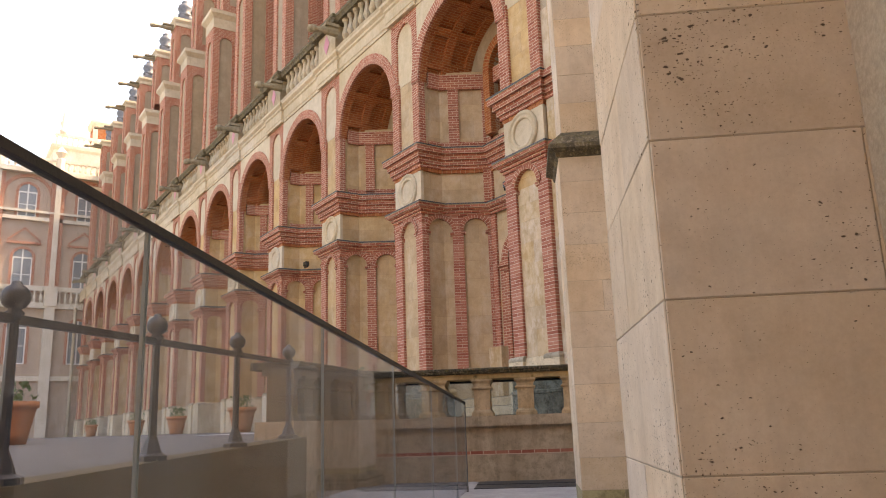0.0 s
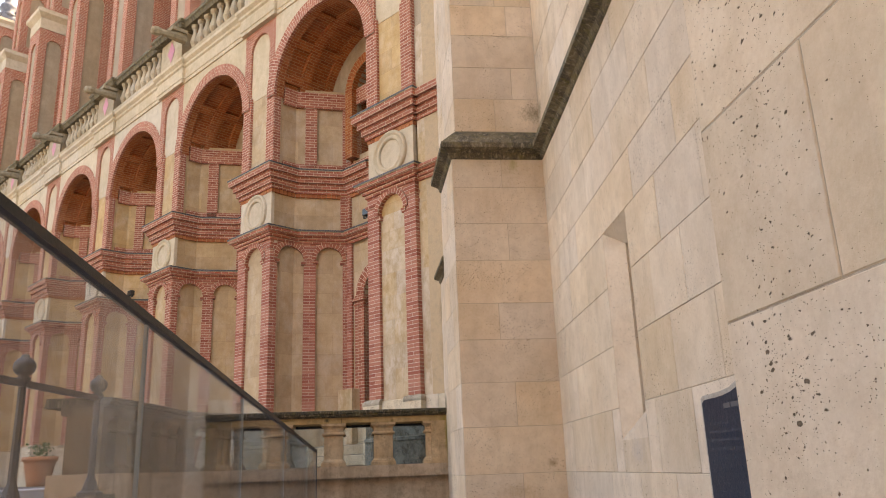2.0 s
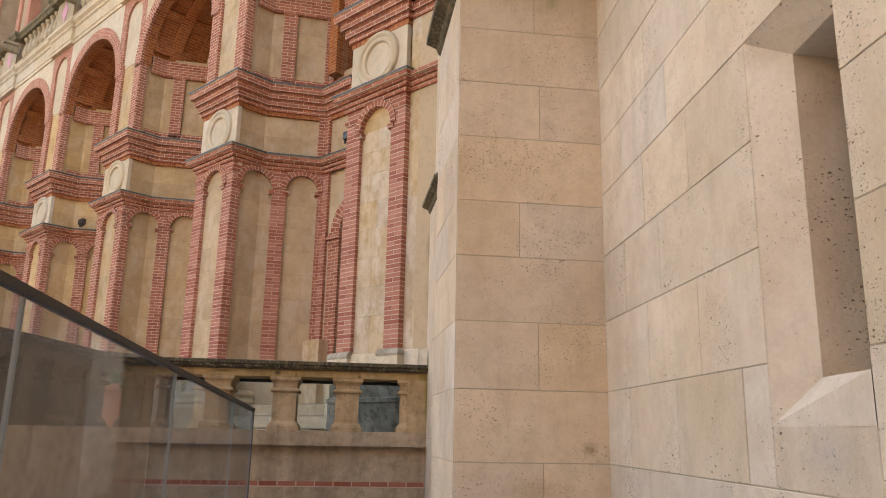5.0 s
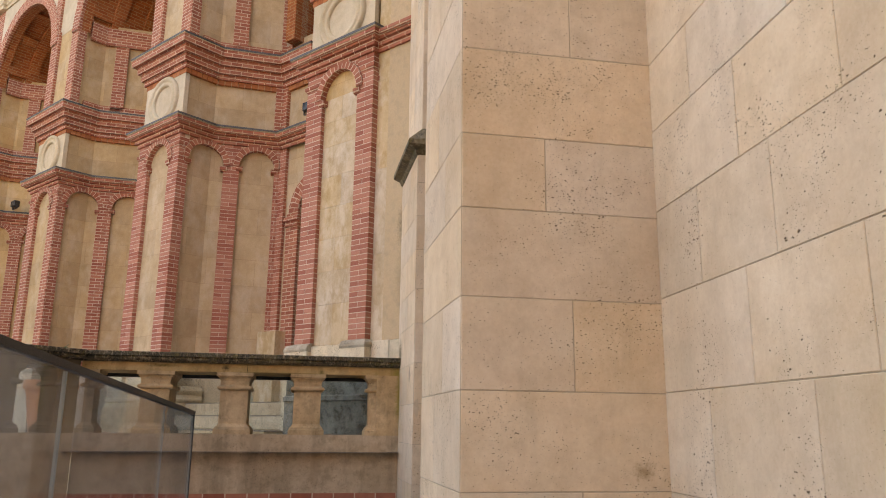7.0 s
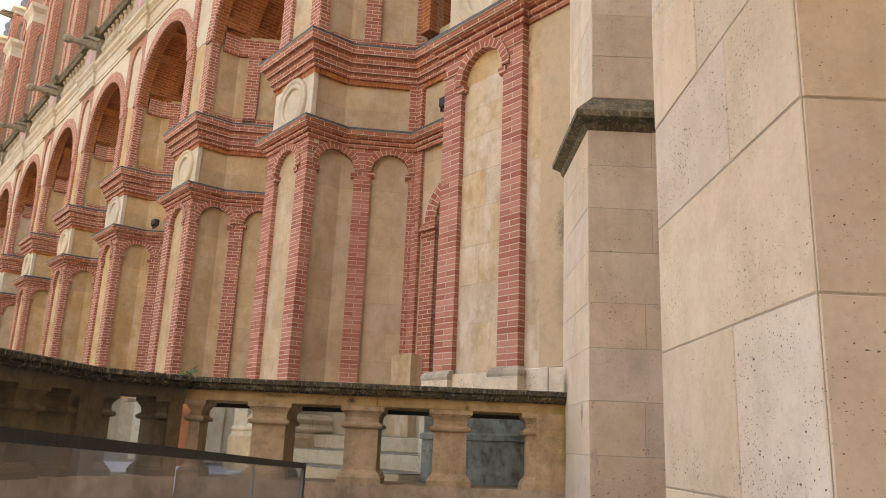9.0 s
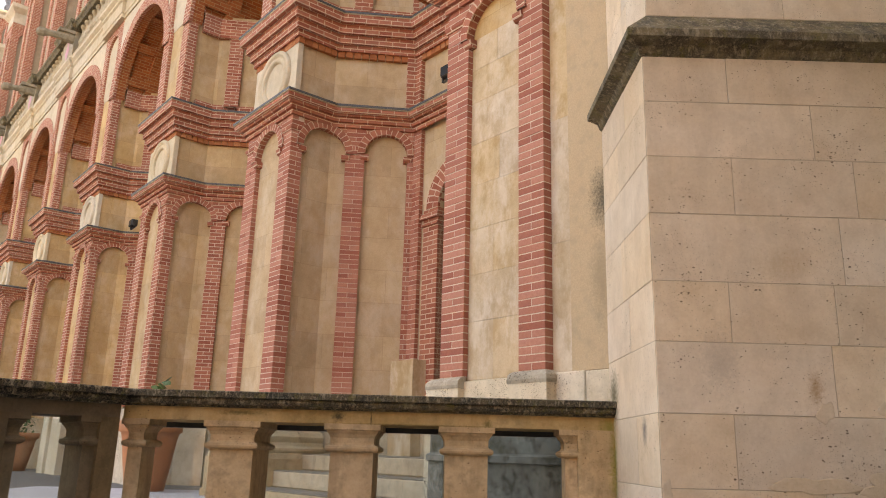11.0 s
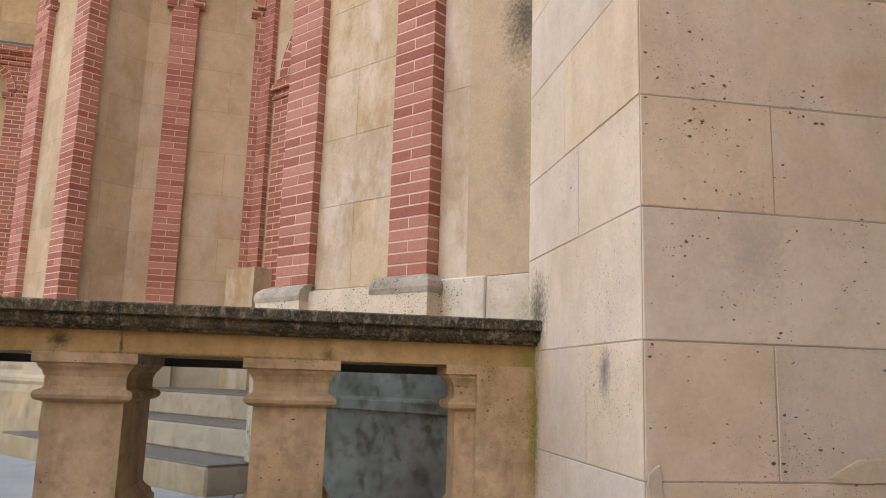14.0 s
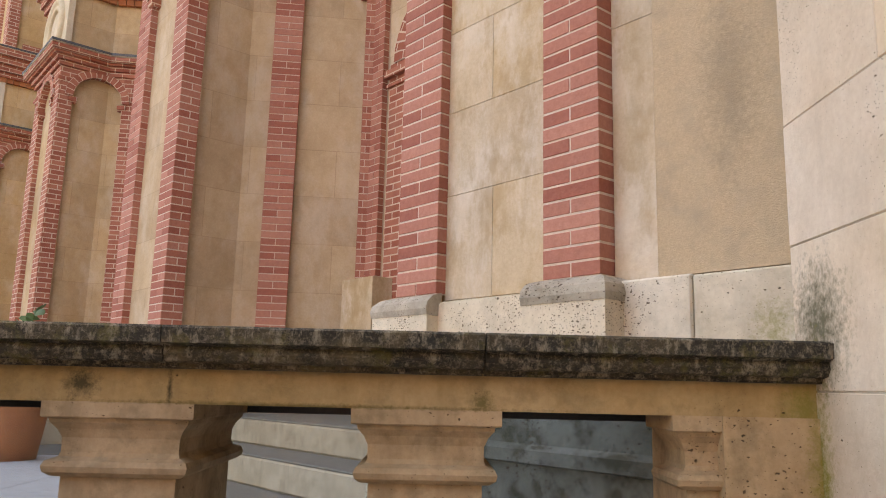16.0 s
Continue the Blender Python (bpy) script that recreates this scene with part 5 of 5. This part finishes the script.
# the return of the balustrade, bending along the court
ret = thing("stone_balustrade", "buff stone balustrade return bending along the court", "balustrade", kind="structure")
RPATH = [(-3.2, 10.62), (-3.0, 11.75), (-2.84, 13.12), (-2.27, 13.66)]
for prof_, mat_, name_ in (([(-0.6, FLOOR - 0.05), (0.0, FLOOR - 0.05), (0.0, 1.745), (-0.6, 1.745)], WALLSTONE, "dado"), ([(-0.5, 2.383), (-0.01, 2.383), (-0.01, 2.47), (-0.5, 2.47)], DARKSTONE, "lintel"), (COPE, DARKCOPE, "coping")):
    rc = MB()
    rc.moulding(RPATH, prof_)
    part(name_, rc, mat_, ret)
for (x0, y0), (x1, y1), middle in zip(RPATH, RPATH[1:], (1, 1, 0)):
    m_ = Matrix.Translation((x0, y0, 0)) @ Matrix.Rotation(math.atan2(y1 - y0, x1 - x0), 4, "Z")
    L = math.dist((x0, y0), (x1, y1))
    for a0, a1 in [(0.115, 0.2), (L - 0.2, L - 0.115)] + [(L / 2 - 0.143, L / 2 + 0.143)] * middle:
        ob = post(a0, a1, 0.05, 0.36, 1.745, 2.384, ret, DARKSTONE)
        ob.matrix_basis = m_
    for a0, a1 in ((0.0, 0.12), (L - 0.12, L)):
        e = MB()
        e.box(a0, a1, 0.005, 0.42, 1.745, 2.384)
        part("corner_pier", e, DARKSTONE, ret).matrix_basis = m_
    e = MB()
    e.box(0.1, L - 0.1, 0.44, 0.452, 1.72, 2.37)
    ob = part("guard_pane", e, CLEAR, ret, "clear glass guard pane")
    ob.matrix_basis = m_
    ob.visible_shadow = False
RY0 = 10.6

# kerb of the court, on which the ball-topped posts stand
kb = MB()
for y0, y1 in ((-20, 3.2), (3.2, RY0 - 0.1)):
    zz = lambda y: court_z(y) + 0.04
    x0, x1 = WALK_L - 0.32, WALK_L + 0.0
    kb.face([(x0, y0, zz(y0)), (x1, y0, zz(y0)), (x1, y1, zz(y1)), (x0, y1, zz(y1))])
    kb.face([(x1, y0, FLOOR), (x1, y1, FLOOR), (x1, y1, zz(y1)), (x1, y0, zz(y0))])
    kb.face([(x0, y1, FLOOR), (x0, y0, FLOOR), (x0, y0, zz(y0)), (x0, y1, zz(y1))])
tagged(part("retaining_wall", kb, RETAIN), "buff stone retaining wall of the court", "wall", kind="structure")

rail = thing("iron_railing", "dark iron railing with ball-topped posts on the court kerb", "railing")
for k in range(7):
    y = 10.05 - 1.88 * k
    z = court_z(y) + 0.04
    p = MB()
    p.turned(WALK_L - 0.12, y, [(0.13, z), (0.13, z + 0.04), (0.085, z + 0.06), (0.06, z + 0.14), (0.036, z + 0.20), (0.032, z + 0.98)], 8)
    ps = part("rail_post", p, IRON, rail)
    b = MB()
    b.turned(WALK_L - 0.12, y, [(0.035, z + 0.97), (0.06, z + 1.02), (0.035, z + 1.045), (0.058, z + 1.055), (0.078, z + 1.08), (0.088, z + 1.115), (0.082, z + 1.15), (0.06, z + 1.18), (0.035, z + 1.195), (0.03, z + 1.215), (0.004, z + 1.225)], 16)
    part("ball_finial", b, IRON, ps, smooth=True)
    if k < 6:
        y1 = y - 1.88
        z1 = court_z(y1) + 0.04
        h = MB()
        h.prism([(WALK_L - 0.14, y1), (WALK_L - 0.10, y1), (WALK_L - 0.10, y), (WALK_L - 0.14, y)], 0, 1)
        h.v = [(x, yy, (z1 if yy < (y + y1) / 2 else z) + (0.955 if zz2 < 0.5 else 1.01)) for x, yy, zz2 in h.v]
        part("hand_rail", h, IRON, rail)

# glass guard of the sunken walk
gr = thing("glass_guard", "smoky glass guard panels under a dark metal handrail", "guard rail")
GY0, GY1 = -3.7, 11.78


def guard_x(y):
    return -1.335 + 0.0357 * y


def guard_top(y):
    return 2.451 - 0.0435 * y


def guard_bar(y0, y1, half, low, high):
    """A bar along the guard between two heights, each given as a function of y."""
    mb = MB()
    mb.prism([(-half, y0), (half, y0), (half, y1), (-half, y1)], 0, 1)
    mb.v = [(x + guard_x(y), y, low(y) if z < 0.5 else high(y)) for x, y, z in mb.v]
    return mb


PANES = (GY0, -1.65, 0.39, 2.43, 4.47, 6.51, 8.55, 10.6, GY1)
for ya, yb in zip(PANES, PANES[1:]):
    y0, y1 = ya + 0.006, yb - 0.006
    ob = part("glass_panel", guard_bar(y0, y1, 0.006, lambda y: FLOOR + 0.02, lambda y: guard_top(y) - 0.02), GLASS, gr)
    ob.visible_shadow = False
    for ye in (y0, y1):
        part("glass_edge", guard_bar(ye - 0.002, ye + 0.002, 0.0065, lambda y: FLOOR + 0.02, lambda y: guard_top(y) - 0.03), EDGE, ob, "pale polished glass edge")
part("handrail", guard_bar(GY0, GY1, 0.017, lambda y: guard_top(y) - 0.022, lambda y: guard_top(y) + 0.008), BLACKMETAL, gr, "dark flat metal handrail")
part("end_post", guard_bar(GY1 - 0.005, GY1 + 0.018, 0.012, lambda y: FLOOR, lambda y: guard_top(y)), IRON, gr)

# dark slabs with pale strips at the foot of the balustrade
for k in range(2):
    sb = MB()
    sb.box(-0.9 + 0.05, 0.85, 12.2 + 0.75 * k, 12.8 + 0.75 * k, FLOOR, FLOOR + 0.012)
    tagged(part("floor_slab", sb, DARKMAT), "dark slate slab in the pale floor", "floor slab", kind="structure")

slabs = thing("terrace_paving", "pale blue-grey smooth slabs of the terrace", "paving", kind="structure")

# terrace steps to the arched door, in the palace's own directions
st = thing("entrance_steps", "worn pale stone steps up to the arched door", "steps", m=FACE, kind="structure")
for k in range(3):
    z0 = TERRACE + 0.20 * k
    bm = bevel_box(-4.55, -1.36, -0.42 + 0.40 * k, 1.6, z0, z0 + 0.19, 0.016)
    s1 = bm_part("step", bm, STEPSTONE, st)
    bm = bevel_box(-4.55, -1.36, -0.415 + 0.40 * k, 1.6, z0 + 0.186, z0 + 0.20, 0.005)
    bm_part("tread", bm, TREAD, s1, "grey slate tread")

# pale slabs of the terrace between balustrade and wing
for r_ in range(9):
    for c_ in range(7):
        x0, y0 = -6.2 + 0.98 * c_, 14.33 + 0.72 * r_
        bm_part("paving_slab", bevel_box(x0 + 0.004, x0 + 0.976, y0 + 0.004, y0 + 0.716, TERRACE - 0.05, TERRACE + 0.012, 0.004), SLABS, slabs)

# dark damp pedestal behind the last opening
dp = thing("damp_wall_base", "dark damp mossy stone base under the pier", "wall base", m=FACE, kind="structure")
d1 = MB()
d1.moulding([(-1.35, 0.0), (0.06, 0.0), (1.0, 0.0)], [(-0.05, T - 0.05), (0.12, T - 0.05), (0.12, 2.14), (0.15, 2.15), (0.15, 2.20), (0.10, 2.22), (0.10, 2.42), (-0.05, 2.43)])
part("base", d1, MOSSY, dp)

# moulded pale base over a mossy block under the next pier
pb = thing("pier_base", "pale moulded stone base on a mossy block", "wall base", m=FACE, kind="structure")
p1 = MB()
ring = [(-PITCH - PW - 0.05, 0.7), (-PITCH - PW - 0.05, 0.0), (-PITCH + 0.05, 0.0), (-PITCH + 0.05, 0.7)]
p1.moulding(ring, [(-0.05, T - 0.05), (0.17, T - 0.05), (0.17, T + 0.10), (0.145, T + 0.12), (0.145, 2.10), (-0.05, 2.11)])
part("mossy_block", p1, STEPSTONE, pb)
p2 = MB()
p2.moulding(ring, [(-0.05, 2.10), (0.12, 2.10), (0.12, 2.16), (0.10, 2.17), (0.125, 2.20), (0.125, 2.23), (0.09, 2.26), (0.07, 2.30), (0.09, 2.34), (0.095, 2.37), (0.055, 2.42), (-0.05, 2.45)])
part("moulded_base", p2, PLINTH, pb)

# terracotta pots along the palace wall
def pot(x, y, s, seed, tall=0.0, stretch=1.0):
    rng = random.Random(seed)
    th = thing("plant_pot", "terracotta pot with a small green plant by the palace wall", "plant pot", "terracotta pots", m=Matrix.Translation((x, y, court_z(y))))
    b = MB()
    b.turned(0, 0, [(0.26 * s, 0), (0.30 * s, 0.2 * s), (0.37 * s, 0.55 * s), (0.39 * s, 0.62 * s), (0.43 * s, 0.63 * s), (0.43 * s, 0.74 * s), (0.38 * s, 0.74 * s), (0.36 * s, 0.66 * s)], 20)
    part("pot", b, TERRACOTTA, th, smooth=True).scale = (1, 1, stretch)
    l = MB()
    for k in range(90):
        a, r, z = rng.uniform(0, 6.28), rng.uniform(0.02, 0.34) * s, rng.uniform(0.68, 1.05) * s
        c = Vector((r * math.cos(a), r * math.sin(a), z))
        d = Vector((rng.uniform(-1, 1), rng.uniform(-1, 1), rng.uniform(0.1, 1))).normalized() * 0.11 * s
        e = d.cross(Vector((rng.uniform(-1, 1), rng.uniform(-1, 1), 0.3))).normalized() * 0.04 * s
        l.face([c, c + d * 0.5 + e, c + d, c + d * 0.5 - e])
    if tall:
        for k in range(4):
            a = k * 1.9
            top = Vector((0.12 * math.cos(a), 0.12 * math.sin(a), tall - 0.12 * k))
            for w0, w1 in ((Vector((0.008, 0, 0)), Vector((0, 0.008, 0))),):
                b0 = Vector((0, 0, 0.66 * s))
                l.face([b0 - w0, b0 + w0, top + w0 * 0.5, top - w0 * 0.5])
                l.face([b0 - w1, b0 + w1, top + w1 * 0.5, top - w1 * 0.5])
            for j in range(5):
                d = Vector((math.cos(a + j * 1.25), math.sin(a + j * 1.25), 0.9)) * 0.10
                e = Vector((-d.y, d.x, 0.02)) * 0.8
                c0 = top - Vector((0, 0, 0.05 * j))
                l.face([c0, c0 + d * 0.4 + e, c0 + d * 0.8 + e * 0.7, c0 + d, c0 + d * 0.8 - e * 0.7, c0 + d * 0.4 - e])
    part("leaves", l, LEAF, th).location = (0, 0, 0.74 * s * (stretch - 1))


def fpoint(s_, d_):
    return ORIGIN + U * s_ + IN * d_


pot(-4.40, 20.25, 1.05, 39, 1.36, 1.28)
pot(-10.29, 27.74, 1.2, 38)
pot(-8.6, 12.4, 0.95, 37)
for i, (s_, d_, k) in enumerate(((23.3, -1.0, 1.0), (31.0, -1.0, 1.0), (44.0, -1.0, 1.0))):
    p = fpoint(s_, d_)
    pot(p.x, p.y, k, 40 + i)

# moulded stone foot beside the last buttress
ft = MB()
ft.moulding([(1.0, 13.70), (1.0, 12.69), (2.6, 12.69)], [(0.0, FLOOR), (0.17, FLOOR), (0.17, FLOOR + 0.10), (0.13, FLOOR + 0.13), (0.14, FLOOR + 0.17), (0.09, FLOOR + 0.21), (0.0, FLOOR + 0.24)])
tagged(part("trim", ft, SILL), "dark weathered moulded foot of the buttress", "trim", kind="structure")

# ---- far wing across the end of the court ----
FARM = FACE @ Matrix.Translation((-PITCH * PIERS - 0.9, 0, 0)) @ Matrix.Rotation(radians(90), 4, "Z")
far = thing("far_wing", "distant palace wing of pink brick and pale stone with arched windows", "building", m=FARM, kind="structure")
fw = MB()
fw.box(-60.0, 8.0, 0.3, 9.0, T - 0.2, 24.4)
part("wall", fw, FARBRICK, far)


def flat_at(y):
    return lambda a, o, z: (a, y + o, z)


def far_bay():
    out = []
    stone, brick, glass, frame_ = MB(), MB(), MB(), MB()
    for z0, z1, spring, w in ((7.6, 0, 10.6, 0.75), (13.7, 0, 16.6, 0.75), (20.2, 0, 22.4, 0.72)):
        brick.arc_ring(flat_at(0.28), -w, w, spring, 0.22, 0.05, 12, 0.05)
        for sx in (-1, 1):
            brick.box(min(sx * w, sx * (w + 0.22)), max(sx * w, sx * (w + 0.22)), 0.22, 0.34, z0, spring)
        glass.box(-w, w, 0.29, 0.298, z0, spring)
        seg = 10
        for k in range(seg):
            a, b = math.pi * k / seg, math.pi * (k + 1) / seg
            glass.face([(0, 0.29, spring), (w * math.cos(a), 0.29, spring + w * math.sin(a)), (w * math.cos(b), 0.29, spring + w * math.sin(b))])
        for a, b, c, d in ((-w, -w + 0.09, z0, spring), (w - 0.09, w, z0, spring), (-0.06, 0.06, z0, spring + w), (-w, w, spring - 0.06, spring + 0.06), (-w, w, z0, z0 + 0.1), (-w, w, (z0 + spring) / 2 - 0.03, (z0 + spring) / 2 + 0.03)):
            frame_.box(a, b, 0.262, 0.288, c, d)
    # pediment, bands, pilasters, big blind arch
    for sx in (-1, 1):
        brick.face([(sx * 1.25, 0.2, 18.0), (sx * 1.25, 0.2, 18.2), (0, 0.2, 19.3), (0, 0.2, 19.05)])
    brick.box(-1.3, 1.3, 0.16, 0.32, 17.8, 18.0)
    brick.arc_ring(flat_at(0.28), -1.75, 1.75, 22.0, 0.3, 0.06, 16, 0.05)
    for x in (-2.335,):
        stone.box(x - 0.4, x + 0.4, -0.15, 0.3, T, 12.5)
        stone.box(x - 0.22, x + 0.22, -0.1, 0.3, 14.2, 24.4)
        brick.box(x - 0.55, x + 0.55, 0.05, 0.3, 14.2, 24.0)
        stone.box(x - 0.5, x + 0.5, -0.3, 0.3, 12.5, 14.2)
    for z0, z1, y in ((12.3, 12.75, -0.1), (14.0, 14.2, -0.05), (19.9, 20.2, 0.05), (20.6, 20.8, 0.0), (6.2, 6.6, 0.0), (24.1, 24.5, -0.25)):
        stone.box(-2.335, 2.335, y, 0.31, z0, z1)
    bal_ = MB()
    for z0, z1, y in ((12.75, 14.0, -0.05), (24.5, 25.6, -0.1)):
        for k in range(10):
            bal_.turned(-2.1 + 0.46 * k, y + 0.1, baluster_profile(z0, z1 - 0.2, 0.14), 6)
        bal_.box(-2.335, 2.335, y, y + 0.25, z1 - 0.2, z1)
    bal_.turned(-2.335, 0.1, [(0.4, 24.5), (0.4, 25.7), (0.2, 25.8), (0.5, 26.3), (0.3, 26.6), (0.05, 26.9)], 8)
    for nm, mb, mat in (("bay_stone", stone, WHITESTONE), ("bay_brick", brick, BRICK), ("window_glass", glass, PALEGLASS), ("window_frame", frame_, WHITEPAINT), ("bay_balustrade", bal_, WHITESTONE)):
        out.append((nm, mb.mesh(nm, mat)))
    return out


fb = far_bay()
for k in range(8):
    root = None
    for nm, me in fb:
        ob = part(nm, me, None, far if root is None else root)
        if root is None:
            root = ob
            ob.location = (0.3 - PITCH * k, 0, 0)
# attic terrace and chimney over the corner
tw = MB()
tw.box(-2.4, 6.0, 3.0, 9.0, 24.4, 28.0)
tw.moulding([(-2.4, 8.0), (-2.4, 3.0), (6.0, 3.0)], [(0.0, 27.6), (0.2, 27.8), (0.25, 28.1), (-0.2, 28.2)])
part("attic", tw, WHITESTONE, far, "white stone attic")
ab = MB()
for k in range(18):
    ab.turned(-2.2 + 0.46 * k, 3.1, baluster_profile(28.1, 29.0, 0.14), 6)
ab.box(-2.4, 6.0, 3.0, 3.25, 29.0, 29.25)
part("attic_balustrade", ab, WHITESTONE, far)
ch = MB()
ch.box(1.0, 2.6, 4.0, 6.0, 28.0, 31.2)
part("chimney", ch, ORANGE, far, "orange brick chimney")
cc = MB()
cc.moulding([(1.0, 6.0), (1.0, 4.0), (2.6, 4.0), (2.6, 6.0)], [(0.0, 28.0), (0.12, 28.0), (0.12, 29.2), (0.0, 29.3)])
cc.moulding([(1.0, 6.0), (1.0, 4.0), (2.6, 4.0), (2.6, 6.0)], [(0.0, 30.8), (0.15, 30.9), (0.3, 31.2), (0.3, 31.4), (-0.3, 31.6)])
for x in (1.0, 2.24):
    cc.box(x - 0.03, x + 0.39, 3.95, 4.2, 29.3, 30.8)
cc.prism([(2.9, 4.0), (5.0, 4.0), (5.0, 4.4), (2.9, 4.4)], 29.0, 29.9)
part("chimney_cap", cc, WHITESTONE, far, "white stone chimney dressings")
sp = MB()
sp.turned(-1.7, 3.2, [(0.3, 29.2), (0.3, 29.7), (0.12, 29.8), (0.34, 30.3), (0.1, 30.7), (0.14, 31.0), (0.02, 31.8)], 10)
part("finial", sp, WHITESTONE, far, "white stone finial", True)
dr = MB()
dr.turned(-0.05, -0.35, [(0.13, T), (0.13, 12.4)], 8)
part("drain_pipe", dr, DRESSED, far)

# unseen blocks added behind the walk to cut sky and bounce warm light
cl = MB()
cl.box(-70.0, 14.0, -28.0, -20.0, 0.0, 15.0)
cl.box(-9.0, 6.0, -12.0, -5.0, 0.0, 12.0)
tagged(part("wall_south", cl, OCHRE), "plain unseen buff range added to cut sky and bounce light", "wall", kind="structure")
